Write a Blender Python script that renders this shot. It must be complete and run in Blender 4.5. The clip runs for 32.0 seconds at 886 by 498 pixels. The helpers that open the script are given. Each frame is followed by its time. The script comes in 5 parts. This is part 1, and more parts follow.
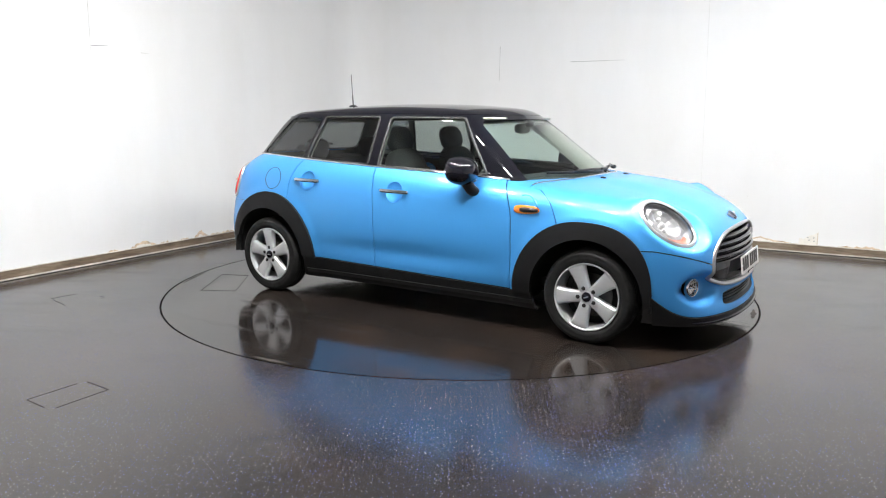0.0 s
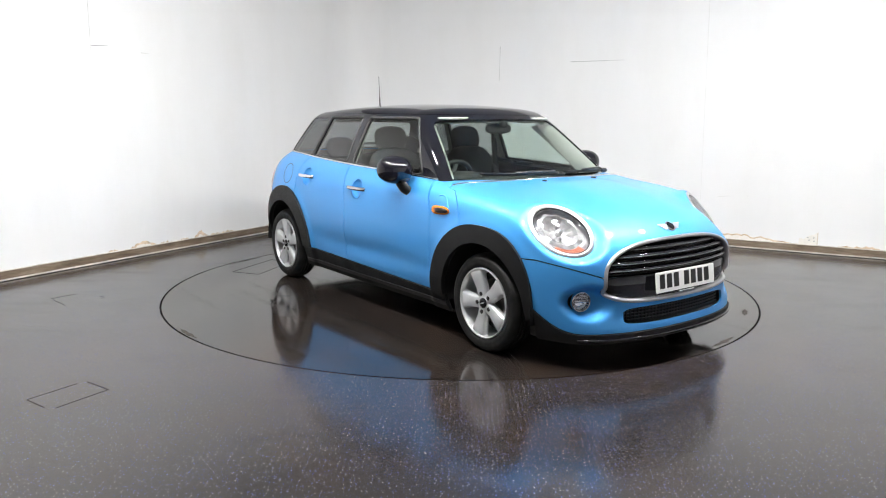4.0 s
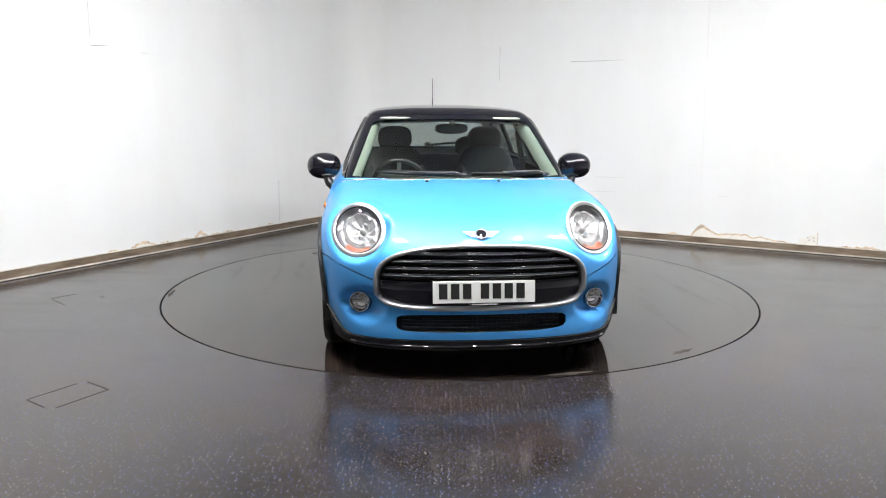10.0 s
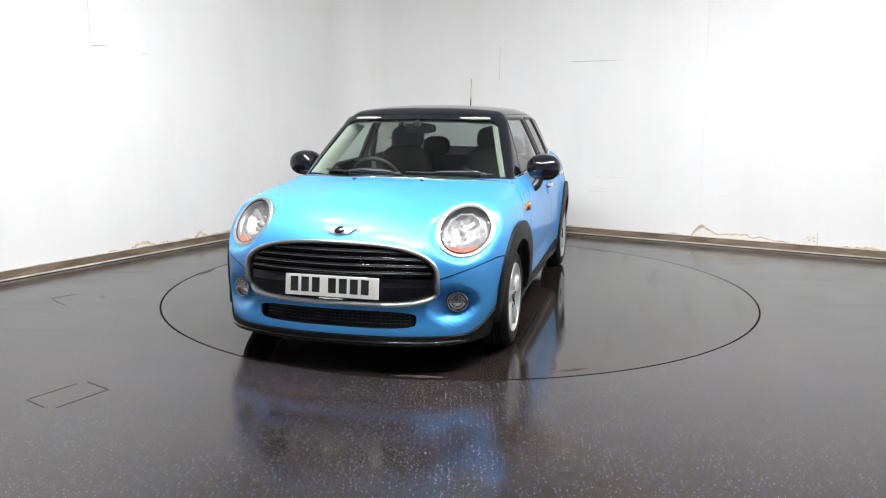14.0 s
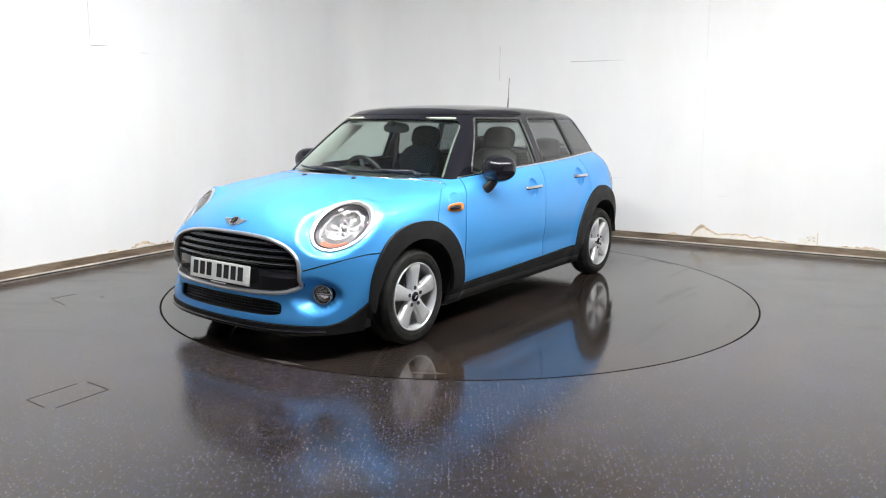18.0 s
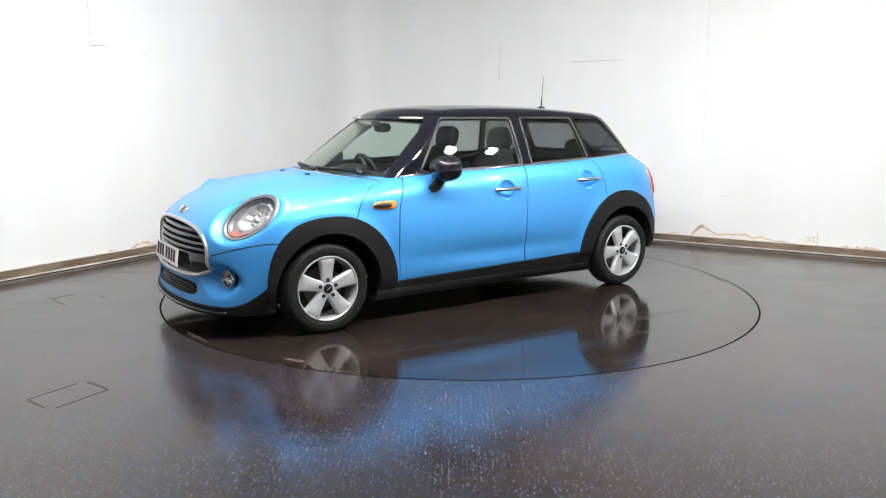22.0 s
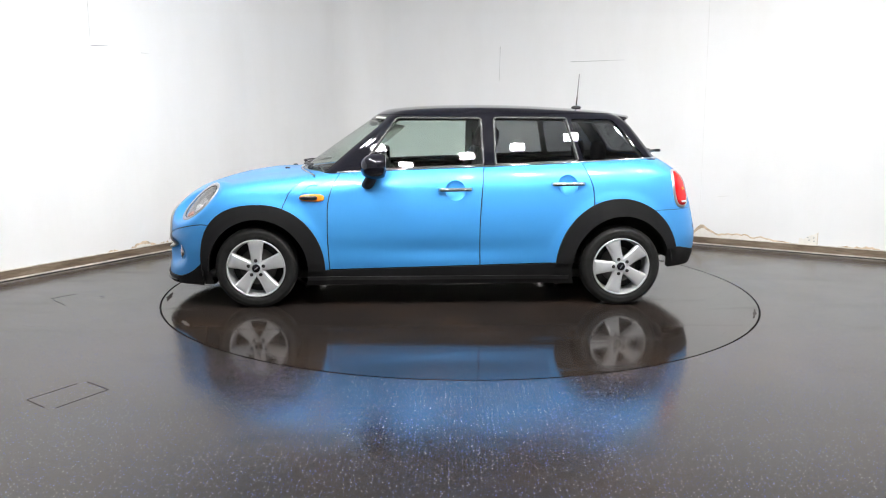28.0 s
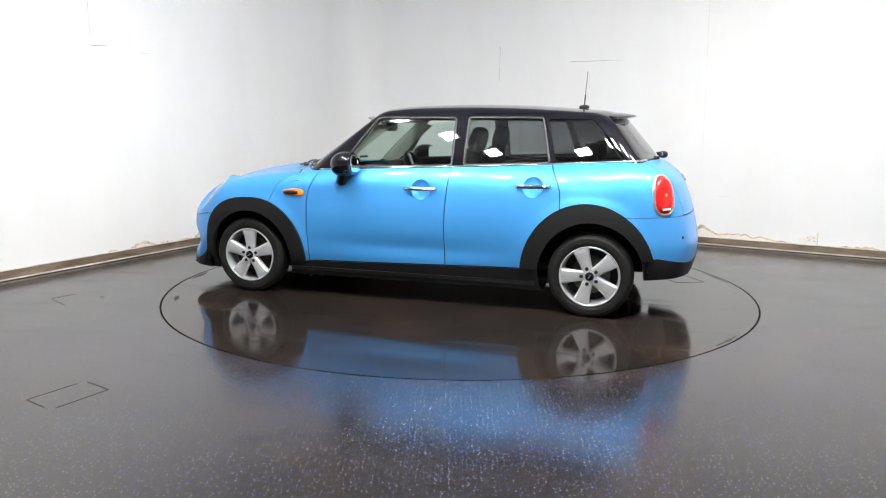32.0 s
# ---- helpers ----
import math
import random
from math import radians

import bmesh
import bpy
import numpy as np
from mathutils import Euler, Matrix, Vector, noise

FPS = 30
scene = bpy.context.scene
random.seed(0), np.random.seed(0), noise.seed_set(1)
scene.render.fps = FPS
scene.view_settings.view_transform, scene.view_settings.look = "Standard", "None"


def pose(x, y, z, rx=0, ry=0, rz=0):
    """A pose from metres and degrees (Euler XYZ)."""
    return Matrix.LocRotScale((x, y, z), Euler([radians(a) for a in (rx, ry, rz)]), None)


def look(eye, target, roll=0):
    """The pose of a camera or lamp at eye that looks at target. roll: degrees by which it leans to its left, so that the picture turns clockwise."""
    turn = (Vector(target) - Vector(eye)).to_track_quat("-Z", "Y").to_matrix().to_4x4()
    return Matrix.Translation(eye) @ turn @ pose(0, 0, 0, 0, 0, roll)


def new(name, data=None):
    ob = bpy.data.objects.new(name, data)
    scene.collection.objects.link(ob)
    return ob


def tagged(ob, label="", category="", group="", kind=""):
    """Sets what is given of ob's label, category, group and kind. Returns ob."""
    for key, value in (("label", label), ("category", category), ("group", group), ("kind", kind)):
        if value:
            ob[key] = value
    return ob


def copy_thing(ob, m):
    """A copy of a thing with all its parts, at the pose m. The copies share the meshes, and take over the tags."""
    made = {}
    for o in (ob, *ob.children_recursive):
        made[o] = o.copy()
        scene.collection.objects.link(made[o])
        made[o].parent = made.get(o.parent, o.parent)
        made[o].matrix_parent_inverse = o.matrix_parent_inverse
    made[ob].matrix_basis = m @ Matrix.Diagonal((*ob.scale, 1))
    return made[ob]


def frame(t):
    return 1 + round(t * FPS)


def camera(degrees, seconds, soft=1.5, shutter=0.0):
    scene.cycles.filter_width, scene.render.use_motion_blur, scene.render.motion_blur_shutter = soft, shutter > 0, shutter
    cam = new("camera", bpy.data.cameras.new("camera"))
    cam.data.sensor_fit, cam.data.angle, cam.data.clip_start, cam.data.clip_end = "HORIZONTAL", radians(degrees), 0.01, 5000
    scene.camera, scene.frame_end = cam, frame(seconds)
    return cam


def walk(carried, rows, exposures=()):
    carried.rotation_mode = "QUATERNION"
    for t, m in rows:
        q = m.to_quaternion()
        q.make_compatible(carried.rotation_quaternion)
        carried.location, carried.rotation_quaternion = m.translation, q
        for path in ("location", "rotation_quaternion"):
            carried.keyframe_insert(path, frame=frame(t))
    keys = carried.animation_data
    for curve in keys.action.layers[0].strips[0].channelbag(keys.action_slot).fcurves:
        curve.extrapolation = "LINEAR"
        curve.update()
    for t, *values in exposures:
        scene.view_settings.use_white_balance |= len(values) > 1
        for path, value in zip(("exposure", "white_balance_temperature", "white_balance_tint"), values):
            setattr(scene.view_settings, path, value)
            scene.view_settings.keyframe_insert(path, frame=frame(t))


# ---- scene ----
# ---------------- camera, light ----------------
cam = camera(60.76, 32.0, soft=1.1)
EYE = Vector((0.0, -5.917, 1.314))
YAW, PITCH = radians(-1.17), radians(-9.80)
AIM = EYE + Vector((math.sin(YAW) * math.cos(PITCH), math.cos(YAW) * math.cos(PITCH), math.sin(PITCH)))
walk(cam, [(0.0, look(EYE, AIM, 0.267)), (32.0, look(EYE, AIM, 0.267))], [(0.0, 0.0), (32.0, 0.0)])

world = bpy.data.worlds.new("world")
scene.world = world
world.use_nodes = True
world.node_tree.nodes["Background"].inputs[0].default_value = (0.02, 0.02, 0.02, 1)
world.node_tree.nodes["Background"].inputs[1].default_value = 0.1


# ---------------- materials ----------------
def material(name, colour, rough=0.5, metal=0.0, coat=0.0, spec=0.5):
    m = bpy.data.materials.new(name)
    m.use_nodes = True
    b = m.node_tree.nodes["Principled BSDF"]
    b.inputs["Base Color"].default_value = (*colour, 1)
    b.inputs["Roughness"].default_value = rough
    b.inputs["Metallic"].default_value = metal
    b.inputs["Coat Weight"].default_value = coat
    b.inputs["Coat Roughness"].default_value = 0.03
    b.inputs["Specular IOR Level"].default_value = spec
    return m


def nodes_of(m):
    return m.node_tree.nodes, m.node_tree.links, m.node_tree.nodes["Principled BSDF"]


def noise_node(m, scale, detail=4.0, rough=0.55, space="Object", stretch=None):
    n, l, b = nodes_of(m)
    tc = n.new("ShaderNodeTexCoord")
    tex = n.new("ShaderNodeTexNoise")
    tex.inputs["Scale"].default_value = scale
    tex.inputs["Detail"].default_value = detail
    tex.inputs["Roughness"].default_value = rough
    if stretch:
        mp = n.new("ShaderNodeMapping")
        mp.inputs["Scale"].default_value = stretch
        l.new(tc.outputs[space], mp.inputs["Vector"])
        l.new(mp.outputs["Vector"], tex.inputs["Vector"])
    else:
        l.new(tc.outputs[space], tex.inputs["Vector"])
    return tex.outputs["Fac"]


def ramp(m, fac, stops):
    n, l, b = nodes_of(m)
    r = n.new("ShaderNodeValToRGB")
    r.color_ramp.elements[0].position, r.color_ramp.elements[0].color = stops[0][0], (*stops[0][1], 1)
    r.color_ramp.elements[1].position, r.color_ramp.elements[1].color = stops[-1][0], (*stops[-1][1], 1)
    for p, c in stops[1:-1]:
        e = r.color_ramp.elements.new(p)
        e.color = (*c, 1)
    l.new(fac, r.inputs["Fac"])
    return r.outputs["Color"]


def mixed(m, fac, a, b, mode="MIX"):
    n, l, _ = nodes_of(m)
    x = n.new("ShaderNodeMix")
    x.data_type, x.blend_type = "RGBA", mode
    for sock, v in ((x.inputs[0], fac), (x.inputs[6], a), (x.inputs[7], b)):
        if isinstance(v, (int, float)):
            sock.default_value = v
        elif isinstance(v, tuple):
            sock.default_value = (*v, 1)
        else:
            l.new(v, sock)
    return x.outputs[2]


def bump(m, height, strength=0.2, distance=0.005):
    n, l, b = nodes_of(m)
    k = n.new("ShaderNodeBump")
    k.inputs["Strength"].default_value, k.inputs["Distance"].default_value = strength, distance
    l.new(height, k.inputs["Height"])
    l.new(k.outputs["Normal"], b.inputs["Normal"])


def vary(m, colour, amount, scale, rough=None, bumps=0.0, fine=200.0):
    """Colour and roughness varied at two scales, with fine relief."""
    n, l, b = nodes_of(m)
    lo = tuple(c * (1 - amount) for c in colour)
    hi = tuple(min(1, c * (1 + amount)) for c in colour)
    big = noise_node(m, scale)
    l.new(ramp(m, big, [(0.3, lo), (0.7, hi)]), b.inputs["Base Color"])
    if rough:
        l.new(ramp(m, noise_node(m, scale * 2.7), [(0.3, (rough[0],) * 3), (0.7, (rough[1],) * 3)]), b.inputs["Roughness"])
    if bumps:
        bump(m, noise_node(m, fine, 2.0), bumps, 0.002)
    return m


def paint_material(name, colour):
    m = material(name, colour, 0.48, 0.54, 0.55)
    n, l, b = nodes_of(m)
    grain = noise_node(m, 260.0, 2.0)
    l.new(ramp(m, grain, [(0.3, tuple(c * 0.97 for c in colour)), (0.7, tuple(min(1, c * 1.03) for c in colour))]), b.inputs["Base Color"])
    l.new(ramp(m, noise_node(m, 5.0), [(0.3, (0.47,) * 3), (0.75, (0.50,) * 3)]), b.inputs["Roughness"])
    return m


def glass_material(name, tint, rough=0.0):
    m = bpy.data.materials.new(name)
    m.use_nodes = True
    n, l = m.node_tree.nodes, m.node_tree.links
    n.remove(n["Principled BSDF"])
    t, g, x = n.new("ShaderNodeBsdfTransparent"), n.new("ShaderNodeBsdfGlossy"), n.new("ShaderNodeMixShader")
    lw, pw, ma = n.new("ShaderNodeLayerWeight"), n.new("ShaderNodeMath"), n.new("ShaderNodeMath")
    lw.inputs[0].default_value = 0.5
    pw.operation, pw.inputs[1].default_value = "POWER", 4.0
    ma.operation, ma.inputs[1].default_value, ma.inputs[2].default_value = "MULTIPLY_ADD", 0.9, 0.06
    l.new(lw.outputs["Facing"], pw.inputs[0])
    l.new(pw.outputs[0], ma.inputs[0])
    t.inputs[0].default_value = (*tint, 1)
    g.inputs["Roughness"].default_value = rough
    l.new(ma.outputs[0], x.inputs[0])
    l.new(t.outputs[0], x.inputs[1])
    l.new(g.outputs[0], x.inputs[2])
    l.new(x.outputs[0], n["Material Output"].inputs["Surface"])
    return m


def glow_material(name, colour, strength):
    m = material(name, colour, 0.4)
    b = m.node_tree.nodes["Principled BSDF"]
    b.inputs["Emission Color"].default_value = (*colour, 1)
    b.inputs["Emission Strength"].default_value = strength
    return m


PAINT = paint_material("blue_metallic_paint", (0.060, 0.342, 0.78))
BLACK_GLOSS = material("black_gloss_paint", (0.005, 0.005, 0.008), 0.03, 0.0, 0.0)
CLADDING = vary(material("black_grained_plastic", (0.007, 0.007, 0.0075), 0.55, spec=0.3), (0.007, 0.007, 0.0075), 0.25, 3.0, (0.48, 0.62), 0.25, 700.0)
BLACK = material("black_plastic", (0.008, 0.008, 0.008), 0.6)
CHROME = material("chrome", (0.66, 0.67, 0.68), 0.07, 1.0)
SATIN = vary(material("satin_chrome", (0.52, 0.52, 0.53), 0.28, 0.9), (0.52, 0.52, 0.53), 0.06, 20.0)
ALLOY = vary(material("silver_alloy", (0.60, 0.61, 0.62), 0.30, 0.60, 0.5), (0.60, 0.61, 0.62), 0.06, 6.0)
RUBBER = vary(material("tyre_rubber", (0.008, 0.008, 0.008), 0.6, spec=0.3), (0.008, 0.008, 0.0078), 0.35, 9.0, (0.5, 0.75), 0.2, 300.0)
GLASS = glass_material("clear_glass", (0.76, 0.85, 0.80))
PRIVACY = glass_material("privacy_glass", (0.46, 0.48, 0.48))
PRIVACY_DARK = glass_material("dark_privacy_glass", (0.22, 0.23, 0.235))
LENS = glass_material("lamp_glass", (0.97, 0.97, 0.97))
AMBER = material("amber_plastic", (0.80, 0.22, 0.02), 0.12, 0.0, 1.0)
RED = material("red_lens_plastic", (0.50, 0.006, 0.006), 0.12, 0.0, 0.3)
FABRIC = vary(material("dark_seat_fabric", (0.022, 0.022, 0.024), 0.9), (0.022, 0.022, 0.024), 0.3, 12.0, None, 0.3, 400.0)
DASH = vary(material("soft_dash_plastic", (0.02, 0.02, 0.021), 0.7), (0.02, 0.02, 0.021), 0.2, 8.0, None, 0.2, 500.0)
LINER = vary(material("grey_headliner", (0.34, 0.345, 0.31), 0.9), (0.34, 0.345, 0.31), 0.08, 20.0)
STEEL = vary(material("dull_steel", (0.14, 0.135, 0.13), 0.45, 0.9), (0.14, 0.135, 0.13), 0.2, 20.0)
PLATE_WHITE = material("plate_white", (0.82, 0.82, 0.80), 0.35, 0.0, 0.5)
BEZEL = vary(material("grey_lamp_bezel", (0.16, 0.16, 0.17), 0.32, 0.5), (0.16, 0.16, 0.17), 0.15, 30.0)
REFLECT = material("lamp_reflector", (0.55, 0.55, 0.56), 0.2, 0.5)
SALMON = material("salmon_lens", (0.34, 0.12, 0.075), 0.2, 0.0, 0.4)
BLACK_SATIN = vary(material("black_satin_plastic", (0.010, 0.010, 0.011), 0.35), (0.010, 0.010, 0.011), 0.2, 15.0)
FRAME_GREY = vary(material("grey_window_trim", (0.022, 0.022, 0.023), 0.5), (0.022, 0.022, 0.023), 0.1, 10.0)
MIRROR = material("mirror_glass", (0.85, 0.86, 0.87), 0.01, 1.0)


def floor_material(name, base, fleck, gloss, relief, streaks):
    m = material(name, base, 0.2, 0.0, 0.0)
    n, l, b = nodes_of(m)
    big = noise_node(m, 0.7, 6.0, 0.6)
    col = ramp(m, big, [(0.3, tuple(c * 0.80 for c in base)), (0.7, tuple(c * 1.2 for c in base))])
    stain = ramp(m, noise_node(m, 3.1, 8.0, 0.7), [(0.38, (0.6,) * 3), (0.6, (1.0,) * 3)])
    col = mixed(m, 0.45, col, stain, "MULTIPLY")
    rust = ramp(m, noise_node(m, 1.3, 9.0, 0.68), [(0.48, (0, 0, 0)), (0.66, (0.7, 0.7, 0.7))])
    col = mixed(m, rust, col, (0.034, 0.022, 0.015))
    bits = ramp(m, noise_node(m, 16.0, 6.0, 0.75), [(0.60, (0, 0, 0)), (0.72, (0.6, 0.6, 0.6))])
    col = mixed(m, bits, col, (0.040, 0.032, 0.027))
    tc = n.new("ShaderNodeTexCoord")
    for scale, size, share, hues in ((75.0, 0.13, 0.60, ((0.0, (0.05, 0.09, 0.42)), (0.5, (0.16, 0.20, 0.50)), (0.8, (0.30, 0.31, 0.36)), (1.0, (0.10, 0.05, 0.035)))),
                                     (42.0, 0.095, 0.54, ((0.0, (0.16, 0.24, 0.85)), (0.35, (0.42, 0.48, 0.90)), (0.5, (0.62, 0.62, 0.66)), (1.0, (0.66, 0.65, 0.63))))):
        v = n.new("ShaderNodeTexVoronoi")
        v.voronoi_dimensions = "2D"
        v.inputs["Scale"].default_value = scale
        l.new(tc.outputs["Object"], v.inputs["Vector"])
        dot = ramp(m, v.outputs["Distance"], [(size * 0.75, (1, 1, 1)), (size, (0, 0, 0))])
        sep = n.new("ShaderNodeSeparateColor")
        l.new(v.outputs["Color"], sep.inputs[0])
        pick = ramp(m, sep.outputs[0], [(share, (0, 0, 0)), (share + 0.03, (1, 1, 1))])
        fac = mixed(m, 1.0, dot, pick, "MULTIPLY")
        fac = mixed(m, 1.0, fac, (fleck,) * 3, "MULTIPLY")
        col = mixed(m, fac, col, ramp(m, sep.outputs[1], list(hues)))
    l.new(col, b.inputs["Base Color"])
    r = ramp(m, noise_node(m, 1.6, 7.0, 0.65), [(0.3, (gloss[0],) * 3), (0.72, (gloss[1],) * 3)])
    streak = ramp(m, noise_node(m, 1.4, 8.0, 0.66, "Object", (0.55, 3.2, 1.0)), [(0.52, (0, 0, 0)), (0.64, (streaks,) * 3)])
    l.new(mixed(m, streak, r, (0.34, 0.34, 0.34)), b.inputs["Roughness"])
    bump(m, noise_node(m, 60.0, 5.0, 0.7), relief, 0.004)
    return m


FLOOR = floor_material("flecked_resin_floor", (0.0225, 0.0185, 0.0165), 0.95, (0.11, 0.22), 0.06, 0.25)
DISC = floor_material("worn_resin_turntable", (0.0155, 0.0128, 0.0115), 0.02, (0.035, 0.12), 0.03, 0.5)


def wall_material(name):
    base = (0.80, 0.80, 0.80)
    m = material(name, base, 0.55)
    n, l, b = nodes_of(m)
    col = ramp(m, noise_node(m, 0.9, 5.0), [(0.3, (0.80, 0.80, 0.80)), (0.7, (0.835, 0.835, 0.833))])
    smear = noise_node(m, 2.2, 6.0, 0.6, "Object", (1.0, 1.0, 0.25))
    l.new(mixed(m, 0.25, col, ramp(m, smear, [(0.35, (0.90, 0.89, 0.87)), (0.55, (1, 1, 1))]), "MULTIPLY"), b.inputs["Base Color"])
    bump(m, noise_node(m, 30.0, 4.0), 0.05, 0.004)
    return m


WALL = wall_material("white_painted_wall")
# white of the unseen back wall, set for its bounce light
BACK_WALL = vary(material("back_wall_paint", (0.82, 0.82, 0.82), 0.7), (0.82, 0.82, 0.82), 0.05, 1.0)
# the unseen ceiling's white is chosen to even out the wall light
CEILING = vary(material("ceiling_paint", (0.74, 0.74, 0.74), 0.8), (0.74, 0.74, 0.74), 0.04, 1.5)
LAMP_WHITE = material("white_lamp_housing", (0.75, 0.75, 0.74), 0.5)
PANEL_GLOW = glow_material("lamp_diffuser", (1.0, 0.99, 0.975), 405.0)
TIMBER = material("dirty_painted_skirting", (0.36, 0.30, 0.23), 0.55)
_n, _l, _b = nodes_of(TIMBER)
_l.new(ramp(TIMBER, noise_node(TIMBER, 3.0, 7.0, 0.7, "Object", (1, 1, 6.0)), [(0.3, (0.05, 0.034, 0.022)), (0.5, (0.17, 0.125, 0.085)), (0.72, (0.30, 0.24, 0.18))]), _b.inputs["Base Color"])
BEAD = vary(material("dusty_white_bead", (0.55, 0.51, 0.45), 0.6), (0.55, 0.51, 0.45), 0.3, 5.0)
PLASTER = vary(material("bare_flaking_plaster", (0.62, 0.50, 0.37), 0.9), (0.62, 0.50, 0.37), 0.35, 14.0, None, 0.5, 60.0)
PAPER = vary(material("torn_wall_paper", (0.80, 0.77, 0.72), 0.9), (0.80, 0.77, 0.72), 0.06, 25.0)
SCUFF = vary(material("grey_scuff", (0.42, 0.42, 0.42), 0.7), (0.42, 0.42, 0.42), 0.3, 20.0)
SCUFF_PALE = vary(material("faint_scuff", (0.66, 0.66, 0.64), 0.7), (0.66, 0.66, 0.64), 0.12, 20.0)
JOINT_DARK = vary(material("dirty_joint", (0.012, 0.010, 0.009), 0.7), (0.012, 0.010, 0.009), 0.5, 9.0)
DUST = vary(material("pale_dusty_scrape", (0.045, 0.039, 0.034), 0.6, spec=0.2), (0.045, 0.039, 0.034), 0.5, 18.0)
GAP = material("dark_joint", (0.006, 0.005, 0.005), 0.9, spec=0.1)


# ---------------- mesh helpers ----------------
def mesh_object(name, verts, faces, mat, smooth=True):
    me = bpy.data.meshes.new(name)
    me.from_pydata([tuple(map(float, v)) for v in verts], [], [tuple(int(i) for i in f) for f in faces])
    if mat:
        me.materials.append(mat)
    if smooth:
        me.polygons.foreach_set("use_smooth", [True] * len(me.polygons))
    me.update()
    return new(name, me)


def part_of(name, verts, faces, mat, parent, label="", smooth=True):
    ob = mesh_object(name, verts, faces, mat, smooth)
    ob.parent = parent
    if label:
        ob["label"] = label
    return ob


def part(name, bm, mat, parent, label="", smooth=False):
    me = bpy.data.meshes.new(name)
    bm.to_mesh(me)
    bm.free()
    me.materials.append(mat)
    if smooth:
        me.polygons.foreach_set("use_smooth", [True] * len(me.polygons))
    ob = new(name, me)
    ob.parent = parent
    if label:
        ob["label"] = label
    return ob


def box(size, at=(0, 0, 0), bevel=0.0, rot=None, segments=2):
    bm = bmesh.new()
    bmesh.ops.create_cube(bm, size=1.0)
    bmesh.ops.scale(bm, vec=size, verts=bm.verts)
    if bevel:
        bmesh.ops.bevel(bm, geom=bm.edges[:], offset=bevel, segments=segments, affect="EDGES", profile=0.5)
    if rot is not None:
        bmesh.ops.transform(bm, matrix=rot, verts=bm.verts)
    bmesh.ops.translate(bm, vec=at, verts=bm.verts)
    return bm


def lathe(profile, segments=64, closed=False):
    """Turn (radius, height) about the z axis. Returns vertices and faces."""
    v, f, n = [], [], len(profile)
    for i in range(segments):
        a = 2 * math.pi * i / segments
        v += [(r * math.cos(a), r * math.sin(a), h) for r, h in profile]
    for i in range(segments):
        j = (i + 1) % segments
        for k in range(n if closed else n - 1):
            k2 = (k + 1) % n
            f.append((i * n + k, j * n + k, j * n + k2, i * n + k2))
    return v, f


def moved(verts, m):
    return [m @ Vector(v) for v in verts]


def sweep(points, normals, profile, closed=True):
    """Carry a closed (sideways, outward) profile along a line of points with outward normals."""
    p, nn = np.asarray(points, float), np.asarray(normals, float)
    if closed:
        tan = np.roll(p, -1, 0) - np.roll(p, 1, 0)
    else:
        tan = np.gradient(p, axis=0)
    tan /= np.linalg.norm(tan, axis=1)[:, None] + 1e-12
    side = np.cross(tan, nn)
    side /= np.linalg.norm(side, axis=1)[:, None] + 1e-12
    out = np.cross(side, tan)
    k, n = len(profile), len(p)
    v = np.concatenate([[p[i] + side[i] * a + out[i] * b for a, b in profile] for i in range(n)])
    f = []
    for i in range(n if closed else n - 1):
        j = (i + 1) % n
        f += [(i * k + q, i * k + (q + 1) % k, j * k + (q + 1) % k, j * k + q) for q in range(k)]
    if not closed:
        f += [tuple(range(k - 1, -1, -1)), tuple((n - 1) * k + q for q in range(k))]
    return v, f


def round_profile(w, h, n=8):
    return [(w * math.cos(2 * math.pi * i / n), h * math.sin(2 * math.pi * i / n)) for i in range(n)]


def spline(xs, ys):
    """A smooth curve through a few design points (monotone pieces)."""
    xs, ys = np.asarray(xs, float), np.asarray(ys, float)
    d = np.gradient(ys, xs)

    def f(x):
        x = np.clip(x, xs[0], xs[-1])
        i = np.clip(np.searchsorted(xs, x) - 1, 0, len(xs) - 2)
        h = xs[i + 1] - xs[i]
        t = (x - xs[i]) / h
        return ((2 * t**3 - 3 * t**2 + 1) * ys[i] + (t**3 - 2 * t**2 + t) * h * d[i]
                + (3 * t**2 - 2 * t**3) * ys[i + 1] + (t**3 - t**2) * h * d[i + 1])
    return f


# ---------------- the room ----------------
CORNER = Vector((-1.349, 4.339, 0))
ALONG_L = Vector((-0.4747, -0.8802, 0)).normalized()
ALONG_R = Vector((0.8736, -0.4866, 0)).normalized()
LEN_L, LEN_R, HEIGHT = 10.2, 8.6, 3.05
DISC_R = 2.235


def slab(name, poly, z0, z1, mat, smooth=False):
    n = len(poly)
    v = [(p[0], p[1], z0) for p in poly] + [(p[0], p[1], z1) for p in poly]
    f = [tuple(range(n - 1, -1, -1)), tuple(range(n, 2 * n))] + [(i, (i + 1) % n, n + (i + 1) % n, n + i) for i in range(n)]
    return mesh_object(name, v, f, mat, smooth)


def floor_ring():
    v, f = [], []
    n = 192
    for i in range(n):
        a = 2 * math.pi * i / n
        c, s = math.cos(a), math.sin(a)
        v += [(r * c, r * s, z) for r, z in ((DISC_R + 0.007, -0.06), (DISC_R + 0.007, 0.0), (DISC_R + 0.010, 0.0), (5.0, 0.0), (26.0, 0.0))]
    for i in range(n):
        j = (i + 1) % n
        f += [(i * 5 + k, i * 5 + k + 1, j * 5 + k + 1, j * 5 + k) for k in range(4)]
    return mesh_object("floor", v, f, FLOOR, False)


